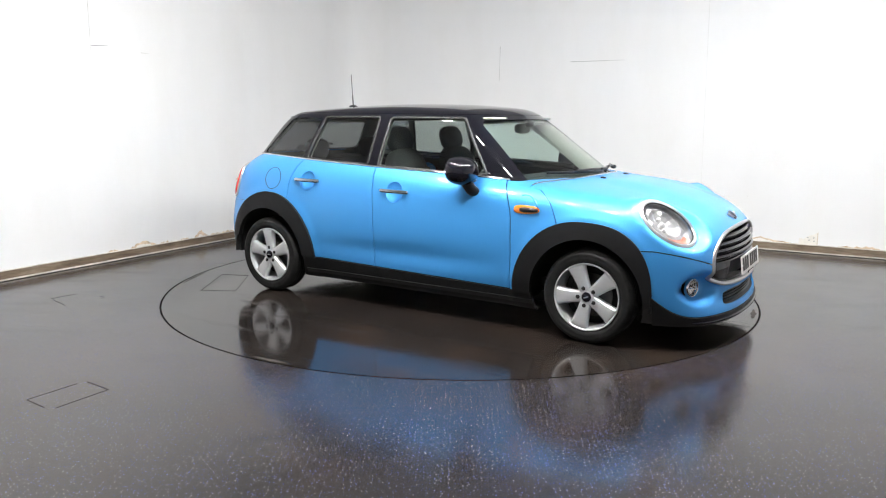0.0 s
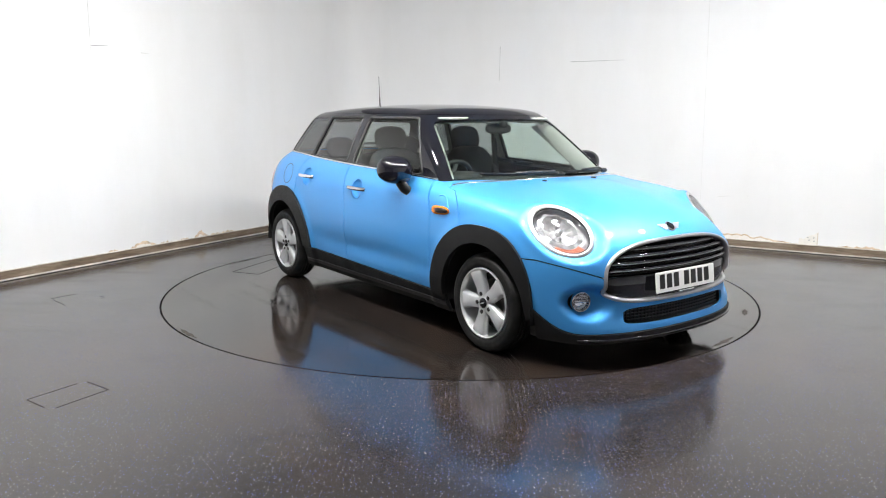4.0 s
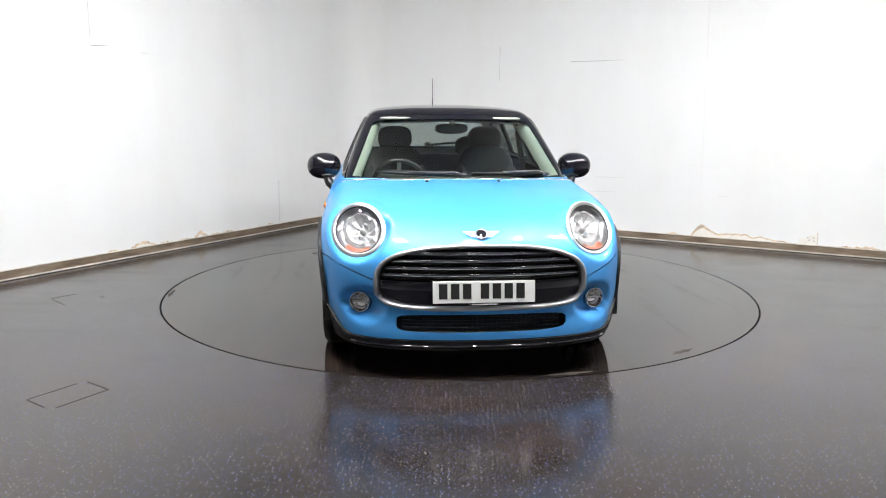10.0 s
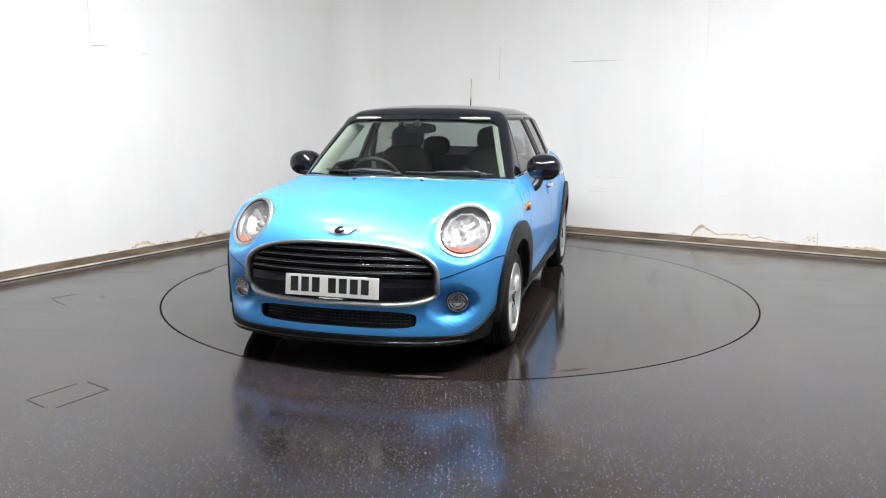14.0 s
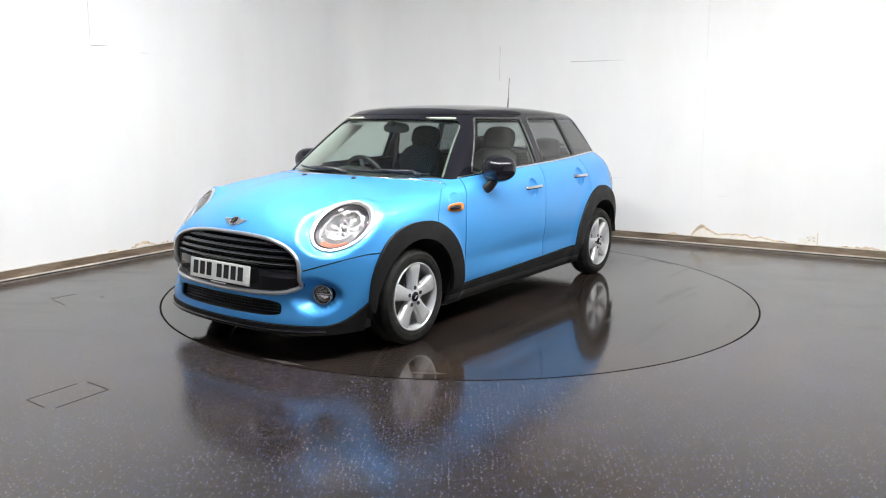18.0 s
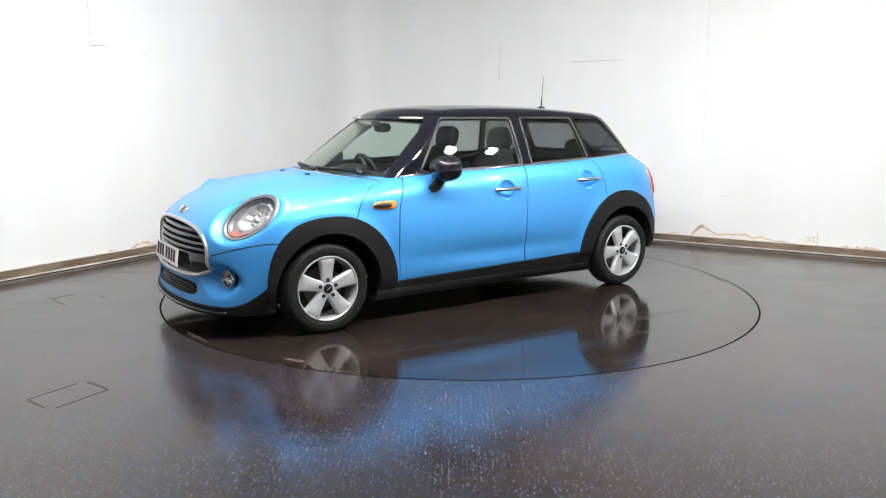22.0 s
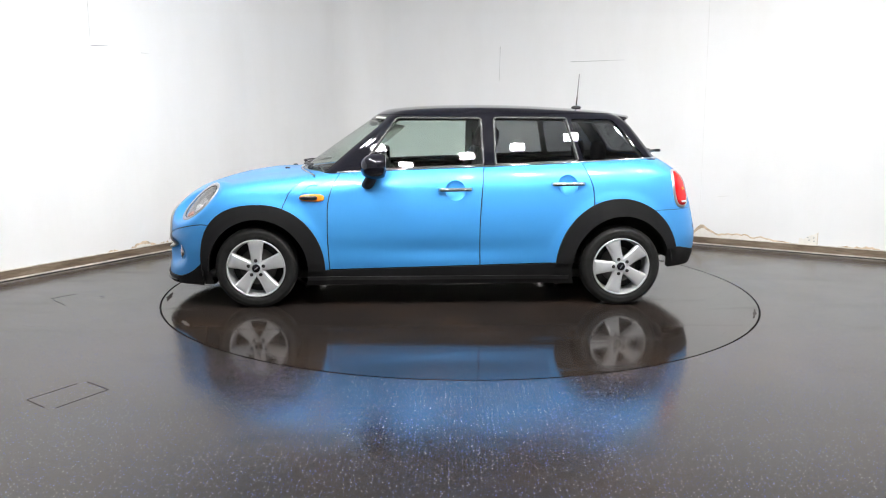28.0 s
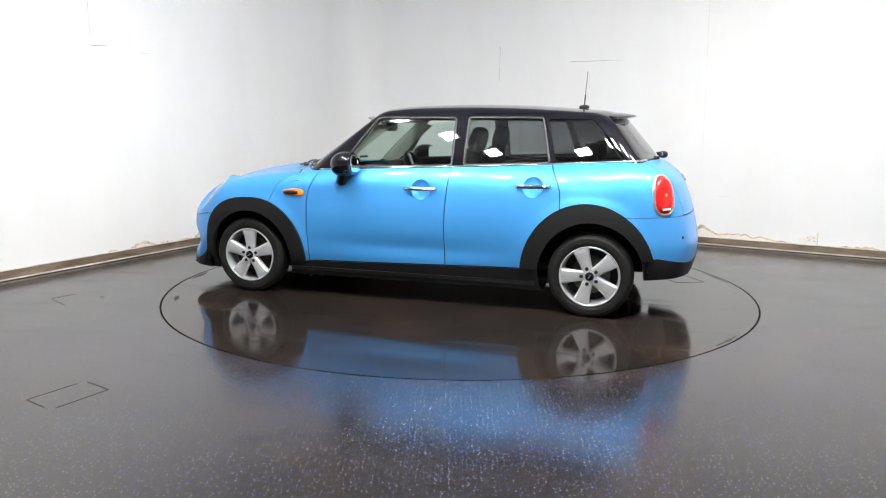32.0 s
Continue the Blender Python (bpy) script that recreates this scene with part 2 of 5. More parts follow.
def fillet(radius, count=14):
    """Points of the rounded corner between the two walls, from the left wall to the right."""
    a, b = ALONG_L, ALONG_R
    half = math.acos(max(-1, min(1, a.dot(b)))) / 2
    d = radius / math.tan(half)
    c = CORNER + (a + b).normalized() * (radius / math.sin(half))
    p0, p1 = CORNER + a * d - c, CORNER + b * d - c
    return [c + p0.normalized().slerp(p1.normalized(), i / count) * radius if 0 < i < count else c + (p0 if i == 0 else p1) for i in range(count + 1)]


ROUND = fillet(0.55)
END_L, END_R = CORNER + ALONG_L * LEN_L, CORNER + ALONG_R * LEN_R
BACK = END_L + ALONG_R * LEN_R
OUT_L, OUT_R = Vector((ALONG_L.y, -ALONG_L.x, 0)), Vector((-ALONG_R.y, ALONG_R.x, 0))


def wall_strip(name, inner, outs, thick, z0, z1, mat):
    n = len(inner)
    v, f = [], []
    for p, o in zip(inner, outs):
        q = p + o * thick
        v += [(p.x, p.y, z0), (p.x, p.y, z1), (q.x, q.y, z1), (q.x, q.y, z0)]
    for i in range(n - 1):
        for k in range(4):
            f.append((i * 4 + k, (i + 1) * 4 + k, (i + 1) * 4 + (k + 1) % 4, i * 4 + (k + 1) % 4))
    f += [(3, 2, 1, 0), tuple((n - 1) * 4 + k for k in range(4))]
    ob = mesh_object(name, v, f, mat, True)
    bm = bmesh.new()
    bm.from_mesh(ob.data)
    bmesh.ops.recalc_face_normals(bm, faces=bm.faces)
    for e in bm.edges:
        if len(e.link_faces) == 2 and e.calc_face_angle() > 0.7:
            e.smooth = False
    bm.to_mesh(ob.data)
    bm.free()
    return ob


def build_room():
    floor = tagged(floor_ring(), "dark grey-brown glossy resin floor with blue flecks", "floor", kind="structure")
    build_floor_marks(floor)
    pit = slab("turntable_pit", [(math.cos(i * math.pi / 48) * (DISC_R + 0.3), math.sin(i * math.pi / 48) * (DISC_R + 0.3)) for i in range(96)], -0.2, -0.07, GAP)
    tagged(pit, "dark pit under the turntable", "pit", kind="structure")
    mid = CORNER + (ALONG_L + ALONG_R)
    outs = [OUT_L] + [(OUT_L.lerp(OUT_R, i / (len(ROUND) - 1))).normalized() for i in range(len(ROUND))] + [OUT_R]
    outs = [o if (o.dot(CORNER - mid) > 0) else -o for o in outs]
    line = [END_L] + ROUND + [END_R]
    wall = tagged(wall_strip("wall_studio", line, outs, 0.15, -0.01, HEIGHT, WALL), "white painted studio wall with scuffs and a rounded corner", "wall", kind="structure")
    build_wall_marks(wall)
    # unseen closing wall, kept near and white to throw light onto the car
    tagged(wall_strip("wall_back", [END_R, BACK, END_L], [ALONG_R, (ALONG_R + ALONG_L).normalized() * 1.41, ALONG_L], 0.15, -0.01, HEIGHT, BACK_WALL),
           "unseen white wall behind the camera, added to bounce light", "wall", kind="structure")
    sk = wall_strip("baseboard", [p - o * 0.022 for p, o in zip(line, outs)], outs, 0.021, 0.004, 0.0795, TIMBER)
    tagged(sk, "dirty brown worn timber skirting along the wall", "skirting", kind="structure")
    lip = wall_strip("trim", [p - o * 0.045 for p, o in zip(line, outs)], outs, 0.0225, 0.006, 0.016, BEAD)
    cap = wall_strip("trim", [p - o * 0.024 for p, o in zip(line, outs)], outs, 0.022, 0.080, 0.0855, BEAD)
    tagged(cap, "pale paint line along the top of the skirting", "trim", kind="structure")
    tagged(lip, "pale dusty bead at the foot of the skirting", "trim", kind="structure")
    # ceiling out of view, added to close the room and bounce light
    poly = [(p.x, p.y) for p in [END_L + ALONG_L * 0.2, CORNER - (ALONG_L + ALONG_R) * 0.3, END_R + ALONG_R * 0.2, BACK + (ALONG_L + ALONG_R) * 0.2]]
    tagged(slab("ceiling", poly, HEIGHT, HEIGHT + 0.1, CEILING), "unseen ceiling, white to bounce light", "ceiling", kind="structure")


def build_lamps():
    """Two rows of lamps on the ceiling, which meet in front of the turntable, tilted a little towards it."""
    first = None
    spots = [(-0.40 - 0.37 * k, -3.05 + 0.66 * k) for k in range(4)] + [(0.42 + 0.63 * k, -2.62 + 0.40 * k) for k in range(5)]
    for x, y in spots:
        m = pose(x, y, HEIGHT - 0.036, rx=19, rz=14)
        if first is None:
            first = tagged(new("ceiling_light"), "small square white ceiling light, lit", "ceiling light", "ceiling light rows")
            first.empty_display_size = 0.1
            part("frame", box((0.24, 0.24, 0.03), (0, 0, -0.016), 0.004), LAMP_WHITE, first)
            part("diffuser", box((0.19, 0.19, 0.006), (0, 0, -0.036)), PANEL_GLOW, first, "glowing white diffuser")
            first.matrix_basis = m
        else:
            copy_thing(first, m)


def on_wall(along, s, z, proud=0.003):
    inward = (ALONG_L + ALONG_R) - along * (ALONG_L + ALONG_R).dot(along)
    p = CORNER + along * s + inward.normalized() * proud
    return Vector((p.x, p.y, z))


def wall_patch(name, wall, along, outline, mat, label, proud=0.003):
    """A thin flake or mark on a wall: an outline of (distance from the corner, height)."""
    n = len(outline)
    v = [on_wall(along, s, z, proud) for s, z in outline] + [on_wall(along, s, z, -0.002) for s, z in outline]
    f = [tuple(range(n)), tuple(range(2 * n - 1, n - 1, -1))] + [(i, n + i, n + (i + 1) % n, (i + 1) % n) for i in range(n)]
    ob = part_of(name, v, f, mat, wall, label, False)
    bm = bmesh.new()
    bm.from_mesh(ob.data)
    bmesh.ops.recalc_face_normals(bm, faces=bm.faces)
    bm.to_mesh(ob.data)
    bm.free()


def ragged(s0, s1, z0, heights, seed):
    """A ragged-topped strip outline."""
    rnd = random.Random(seed)
    n = 3 * len(heights)
    top = []
    for i in range(n + 1):
        t = i / n * (len(heights) - 1)
        k = min(int(t), len(heights) - 2)
        h = heights[k] + (heights[k + 1] - heights[k]) * (t - k)
        top.append((s0 + (s1 - s0) * i / n, h + rnd.uniform(-0.010, 0.010)))
    return [(s0, z0), (s1, z0)] + top[::-1]


def build_wall_marks(wall):
    R_, L_ = ALONG_R, ALONG_L
    foot = 0.078
    wall_patch("plaster_patch", wall, R_, ragged(4.41, 5.46, foot, [0.095, 0.228, 0.148, 0.125, 0.142, 0.138, 0.122, 0.126, 0.108, 0.098, 0.088], 1), PLASTER, "bare flaking plaster above the skirting")
    wall_patch("flaked_paint", wall, R_, ragged(4.425, 5.45, foot + 0.0005, [0.086, 0.186, 0.122, 0.109, 0.127, 0.123, 0.108, 0.112, 0.096, 0.088, 0.082], 1), PAPER, "loose flake of white paint", 0.005)
    wall_patch("plaster_patch", wall, R_, ragged(5.47, 5.64, foot, [0.13, 0.165, 0.21], 2), PAPER, "torn pale patch of old paper")
    wall_patch("scuff", wall, R_, [(5.636, 0.09), (5.642, 0.09), (5.642, 0.212), (5.637, 0.212)], PLASTER, "brown torn edge of old paper", 0.005)
    wall_patch("plaster_patch", wall, R_, ragged(5.80, 6.20, foot, [0.084, 0.098, 0.10, 0.104, 0.09], 3), PLASTER, "bare flaking plaster above the skirting")
    wall_patch("flaked_paint", wall, R_, ragged(5.83, 6.16, foot + 0.0005, [0.08, 0.088, 0.086, 0.09, 0.082], 7), PAPER, "loose flake of white paint", 0.005)
    wall_patch("plaster_patch", wall, R_, ragged(4.13, 4.33, foot, [0.085, 0.105, 0.09, 0.085], 4), PLASTER, "bare flaking plaster above the skirting")
    wall_patch("plaster_patch", wall, R_, ragged(2.98, 3.10, foot, [0.085, 0.098, 0.085], 9), PLASTER, "bare flaking plaster above the skirting")
    left = ((3.84, 3.95, [0.085, 0.098, 0.085]), (3.40, 3.70, [0.085, 0.115, 0.138, 0.125, 0.085]), (3.22, 3.36, [0.085, 0.10, 0.085]), (3.00, 3.18, [0.085, 0.098, 0.092, 0.085]),
            (2.74, 2.92, [0.085, 0.11, 0.155, 0.12, 0.085]), (2.36, 2.70, [0.085, 0.102, 0.09, 0.10, 0.085]), (1.70, 1.86, [0.085, 0.105, 0.085]))
    for k, (s0, s1, hs) in enumerate(left):
        wall_patch("plaster_patch", wall, L_, ragged(s0, s1, foot, hs, 20 + k), PLASTER, "bare flaking plaster above the skirting")
        wall_patch("flaked_paint", wall, L_, ragged(s0 + 0.03, s1 - 0.03, foot + 0.0005, [0.080 + (h - 0.08) * 0.5 for h in hs], 40 + k), PAPER, "loose flake of white paint", 0.005)
    for a, z in ((5.545, 0.150), (5.60, 0.150), (5.56, 0.125), (5.605, 0.118)):
        wall_patch("scuff", wall, R_, [(a, z), (a + 0.014, z + 0.004), (a + 0.011, z + 0.012), (a - 0.004, z + 0.009)], SCUFF, "small dark stain on torn paper", 0.006)

    def stroke(along, s0, z0, s1, z1, w, mat, label):
        d = Vector((s1 - s0, z1 - z0)).normalized() * w
        wall_patch("scuff", wall, along, [(s0 - d.y, z0 + d.x), (s1 - d.y * 0.3, z1 + d.x * 0.3), (s1 + d.y * 0.3, z1 - d.x * 0.3), (s0 + d.y, z0 - d.x)], mat, label)
    for a in ((L_, 3.97, 1.931, 3.802, 1.941, 0.005), (R_, 2.98, 1.951, 3.597, 1.952, 0.0035), (R_, 2.093, 2.155, 2.088, 1.762, 0.0025)):
        stroke(*a, SCUFF, "thin grey scuff on the wall")
    for a in ((L_, 3.445, 1.906, 3.361, 1.906, 0.004), (R_, 3.327, 0.670, 3.657, 0.671, 0.003), (R_, 3.238, 0.505, 3.567, 0.509, 0.003), (R_, 4.666, 0.519, 4.779, 0.531, 0.004), (R_, 4.952, 0.541, 4.958, 0.526, 0.004)):
        stroke(*a, SCUFF_PALE, "faint scuff on the wall")
    for a in ((L_, 1.613, 0.586, 1.618, 0.088, 0.003), (L_, 3.97, 3.04, 3.975, 1.838, 0.0025), (R_, 4.453, 3.04, 4.493, 0.234, 0.002)):
        stroke(*a, SCUFF_PALE, "hairline panel joint in the wall")


def build_hatch(name, parent, corners, mat, label, shown=((0, 1),) * 4):
    """A thin flush floor plate with dark open joints."""
    c = [Vector((x, y, 0)) for x, y in corners]
    mid = sum(c, Vector()) / 4
    for k in range(4):
        a, b_ = c[k].lerp(c[(k + 1) % 4], shown[k][0]), c[k].lerp(c[(k + 1) % 4], shown[k][1])
        d = (b_ - a).normalized()
        w = Vector((-d.y, d.x, 0)) * 0.0014
        v = [a - w, b_ - w, b_ + w, a + w]
        v = [(q.x, q.y, z) for z in (0.0015, -0.002) for q in v]
        part_of(name, v, [(0, 1, 2, 3), (7, 6, 5, 4), (0, 4, 5, 1), (1, 5, 6, 2), (2, 6, 7, 3), (3, 7, 4, 0)], mat, parent, label, False)


def build_floor_marks(floor):
    build_hatch("hatch_joint", floor, [(-2.025, -2.574), (-1.877, -2.311), (-1.705, -2.427), (-1.849, -2.695)], JOINT_DARK, "dark joint of a floor hatch", ((0.0, 0.85), (0.1, 1.0), (0.0, 0.9), (0.25, 1.0)))
    build_hatch("hatch_joint", floor, [(-2.98, -0.588), (-2.877, -0.433), (-2.60, -0.52), (-2.75, -0.80)], JOINT_DARK, "dark joint of a floor hatch", ((0.0, 1.0), (0.8, 0.9), (0.05, 0.15), (0.12, 0.85)))


def build_turntable():
    v, f = [], []
    n, rings = 192, ((0.0, 0.0), (1.2, 0.0), (DISC_R - 0.010, 0.0), (DISC_R - 0.006, 0.0), (DISC_R - 0.006, -0.06))
    for i in range(n):
        a = 2 * math.pi * i / n
        v += [(r * math.cos(a), r * math.sin(a), z) for r, z in rings[1:]]
    v.append((0, 0, 0))
    for i in range(n):
        j = (i + 1) % n
        f.append((n * 4, i * 4, j * 4))
        f += [(i * 4 + k, i * 4 + k + 1, j * 4 + k + 1, j * 4 + k) for k in range(3)]
    table = tagged(new("turntable"), "round dark resin-topped car turntable flush with the floor", "turntable")
    part_of("disc", v, f, DISC, table, "worn brown-grey resin disc", False)
    v, f = lathe([(DISC_R - 0.0055, -0.06), (DISC_R - 0.0055, -0.004), (DISC_R + 0.0055, -0.004), (DISC_R + 0.0055, -0.06)], 192, True)
    part_of("edge_seal", v, f, GAP, table, "black rubber seal round the edge")
    build_hatch("hatch_joint", table, [(-1.55, -1.26), (-1.89, -0.75), (-1.67, -0.66), (-1.32, -1.12)], JOINT_DARK, "dark joint of a floor plate")
    # worn arcs at the rim
    for a0, a1, r0, r1 in ((5.0, 12.5, 2.175, 2.215), (-90.5, -83.5, 2.185, 2.222), (28.0, 33.0, 2.12, 2.16), (150, 158, 2.19, 2.215), (200, 212, 2.195, 2.218)):
        v, n = [], 14
        for i in range(n + 1):
            t = i / n
            a = math.radians(a0 + (a1 - a0) * t)
            wob = math.sin(math.pi * t) * (0.8 + 0.3 * math.sin(17 * t + a0))
            mid, hw = (r0 + r1) / 2, (r1 - r0) / 2 * max(0.05, wob)
            v += [((mid - hw) * math.cos(a), (mid - hw) * math.sin(a), 0.0008), ((mid + hw) * math.cos(a), (mid + hw) * math.sin(a), 0.0008)]
        part_of("worn_patch", v, [(2 * i, 2 * i + 1, 2 * i + 3, 2 * i + 2) for i in range(n)], DUST, table, "pale worn patch", False)
    return table


build_room()
build_lamps()
TURNTABLE = build_turntable()


# ---------------- the car: its outer form as smooth surfaces ----------------
# x forward from the middle of the wheelbase, y to the car's left, z up from the floor
AXLE_F, AXLE_R, HUB_Z, TYRE_R = 1.2835, -1.2835, 0.2825, 0.2845

hood_line = spline([0.6, 0.9, 1.1, 1.21, 1.344, 1.521, 1.654, 1.789, 1.9, 2.05], [0.975, 0.957, 0.932, 0.922, 0.905, 0.872, 0.835, 0.785, 0.732, 0.63])
belt_line = spline([-1.75, -1.46, -0.865, -0.3, 0.31, 0.854, 1.1], [1.040, 1.033, 1.004, 0.980, 0.956, 0.928, 0.915])
side_bulge = spline([0.10, 0.2, 0.3, 0.45, 0.6, 0.75, 0.85, 0.93, 1.05], [0.77, 0.805, 0.836, 0.853, 0.860, 0.852, 0.838, 0.812, 0.76])
side_plan = spline([-2.1, -1.7, -1.28, -0.8, 0.0, 0.8, 1.28, 1.6, 1.85, 2.1], [0.86, 0.935, 0.972, 0.980, 0.988, 0.987, 0.978, 0.950, 0.890, 0.80])
nose_line = spline([0.1, 0.2, 0.3, 0.42, 0.52, 0.6, 0.68, 0.75, 0.85, 1.0], [2.01, 2.035, 2.022, 2.020, 2.018, 2.005, 1.975, 1.93, 1.85, 1.7])
tail_line = spline([0.1, 0.25, 0.37, 0.5, 0.6, 0.8, 0.94, 1.0, 1.1], [-1.89, -1.93, -1.965, -1.97, -1.95, -1.89, -1.815, -1.75, -1.64])
shoulder_rise = spline([-1.9, -1.65, -1.4, -1.2, -1.0, -0.7, -0.4, -0.1, 0.2, 0.4, 0.6, 0.8], [0.03, 0.03, 0.0, 0.006, 0.014, 0.028, 0.038, 0.036, 0.026, 0.018, 0.010, 0.004])
roof_line = spline([-1.75, -1.5, -1.25, -1.02, -0.8, -0.57, -0.35, -0.124, 0.1, 0.32, 0.5, 0.8], [1.335, 1.357, 1.381, 1.398, 1.410, 1.418, 1.421, 1.418, 1.410, 1.391, 1.366, 1.30])


def smax(a, b, k):
    h = np.maximum(k - np.abs(a - b), 0.0) / k
    return np.maximum(a, b) + h * h * k * 0.25


def swell(d):
    """1 inside, falling smoothly to 0 at d = 1."""
    t = np.clip(1 - d, 0, 1)
    return t * t * (3 - 2 * t)


# the headlamps' planes: middle, outward direction, short and long axes
LAMP_C = np.array([1.685, 0.631, 0.728])
LAMP_N = np.array([0.654, 0.374, 0.658])
LAMP_V = np.array([-0.755, 0.388, 0.529])
LAMP_U = np.cross(LAMP_V, LAMP_N)
LAMP_A, LAMP_B = 0.144, 0.195


def arch_reach(x, z):
    """1 on the outer edge of the wheel arch trims, less inside."""
    u, w = (x - 1.232) / 0.428, (z - 0.27) / 0.457
    e = np.where(u > 0, 2.7, 2.0)
    front = (np.abs(u) ** e + np.abs(w) ** e) ** (1 / e)
    return np.minimum(front, np.hypot((x + 1.255) / 0.442, (z - 0.28) / 0.487))


def lower_form(p):
    x, y, z = p[..., 0], np.abs(p[..., 1]), p[..., 2]
    side = y - side_bulge(z) * side_plan(x)
    # a shallow scoop along the foot of the doors
    side = side + 0.015 * np.exp(-((z - 0.405) / 0.065) ** 2) * swell(np.abs(x - 0.0) / 1.0)
    # flared lips over the wheel arches
    d = arch_reach(x, z) - 1
    side = side - 0.012 * np.exp(-(np.maximum(d, 0) * 0.44 / 0.035) ** 2)
    t = np.clip((x - 0.62) / 0.30, 0, 1)
    crest = (belt_line(x) + 0.040 + shoulder_rise(x)) * (1 - t) + hood_line(np.maximum(x, 0.62)) * t
    top = (z - crest + 0.05 * y * y + 0.03 * y**4) * 0.96
    top = top - 0.018 * swell((np.abs(y) - 0.16) / 0.26) * np.clip((x - 0.95) / 0.3, 0, 1)
    dent = 0.070 * swell((np.sqrt(((y - 0.606) / 0.132) ** 2 + ((z - 0.366) / 0.104) ** 2) - 0.45) / 0.55)
    front = x - nose_line(z) + 0.20 * y * y + 0.36 * y**4 + dent
    rear = tail_line(z) - x + 0.13 * y * y + 0.30 * y**4
    f = smax(side, top, 0.12)
    f = smax(f, front, 0.13)
    f = smax(f, rear * 0.95, 0.22)
    # flat seats of the headlamps
    q = np.stack([x, y, z], -1) - LAMP_C
    e, d = np.hypot(q @ LAMP_U / LAMP_A, q @ LAMP_V / LAMP_B), q @ LAMP_N
    w = np.clip((1.36 - e) / 0.34, 0, 1) * (np.abs(d) < 0.16)
    w = w * w * (3 - 2 * w)
    f = f * (1 - w) + d * w
    return np.maximum(f, 0.14 - z)


def cabin_form(p):
    x, y, z = p[..., 0], np.abs(p[..., 1]), p[..., 2]
    h = z - 0.95
    side = (y - (0.766 - 0.37 * h - 0.25 * h * h - np.where(x < -0.25, 0.060, 0.050) * ((x + 0.25) / 1.1) ** 2)) * 0.89
    roof = z - roof_line(x) + 0.085 * y * y + 0.12 * y**4
    screen = (x - 0.783 + 1.44 * (z - 1.127) + 0.50 * y * y + 0.2 * (z - 1.127) ** 2) * 0.57
    rear = (-1.452 - 0.84 * (1.299 - z) - x + 0.30 * y * y) * 0.76
    f = smax(side, roof, 0.055)
    f = smax(f, screen, 0.035)
    return smax(f, rear, 0.09)


def normals_of(form, v, e=0.002):
    g = np.stack([form(v + d) - form(v - d) for d in np.eye(3) * e], -1)
    return g / (np.linalg.norm(g, axis=1)[:, None] + 1e-12)


def shell(form, x0, x1, zc, n_mid, n_fan, n_round, reach=1.6):
    """A skin over a form: rays from an axis, fanned out at both ends."""
    c, t = [], []
    for i in range(n_fan):
        c.append(x0), t.append(-math.pi / 2 * (1 - i / n_fan) * 0.9995)
    for i in range(n_mid + 1):
        c.append(x0 + (x1 - x0) * i / n_mid), t.append(0.0)
    for i in range(1, n_fan + 1):
        c.append(x1), t.append(math.pi / 2 * i / n_fan * 0.9995)
    c, t = np.array(c)[:, None], np.array(t)[:, None]
    phi = np.arange(n_round)[None, :] * 2 * math.pi / n_round
    d = np.stack([np.sin(t) + 0 * phi, np.cos(t) * np.cos(phi), np.cos(t) * np.sin(phi)], -1)
    o = np.stack([c + 0 * phi, 0 * c + 0 * phi, zc + 0 * c + 0 * phi], -1)
    lo, hi = np.zeros(d.shape[:2]), np.full(d.shape[:2], reach)
    for _ in range(34):
        m = (lo + hi) / 2
        inside = form(o + d * m[..., None]) < 0
        lo, hi = np.where(inside, m, lo), np.where(inside, hi, m)
    v = (o + d * lo[..., None]).reshape(-1, 3)
    rows = len(c)
    i, j = np.meshgrid(np.arange(rows - 1), np.arange(n_round), indexing="ij")
    a, b = i * n_round + j, i * n_round + (j + 1) % n_round
    e, g = a + n_round, b + n_round
    tri = np.concatenate([np.stack([a, b, g], -1).reshape(-1, 3), np.stack([a, g, e], -1).reshape(-1, 3)])
    return v, tri


def clip(v, tri, g):
    """The part of a triangle mesh where the function g is below zero, cut exactly along its edge."""
    val = g(v) if callable(g) else g
    val = np.where(np.abs(val) < 1e-7, -1e-7, val)
    s = val < 0
    n = s[tri].sum(1)
    keep = [tri[n == 3]]
    extra, table = [], {}
    base = len(v)

    def cut(a, b):
        key = a * 10000000 + b if a < b else b * 10000000 + a
        if key not in table:
            t = val[a] / (val[a] - val[b])
            table[key] = base + len(extra)
            extra.append(v[a] + (v[b] - v[a]) * t)
        return table[key]
    more = []
    for q in tri[n == 1]:
        while not s[q[0]]:
            q = np.roll(q, -1)
        a, b, c = (int(k) for k in q)
        more.append((a, cut(a, b), cut(a, c)))
    for q in tri[n == 2]:
        while s[q[0]]:
            q = np.roll(q, -1)
        o, a, b = (int(k) for k in q)
        ca, cb = cut(o, a), cut(o, b)
        more += [(ca, a, b), (ca, b, cb)]
    if more:
        keep.append(np.array(more))
    tri = np.concatenate(keep)
    v = np.concatenate([v, np.array(extra)]) if extra else v
    used = np.unique(tri)
    back = np.full(len(v), -1)
    back[used] = np.arange(len(used))
    return v[used], back[tri]


def cut_piece(skin, rules):
    v, tri = skin
    for g in rules:
        if len(tri) == 0:
            break
        v, tri = clip(v, tri, g)
    return v, tri


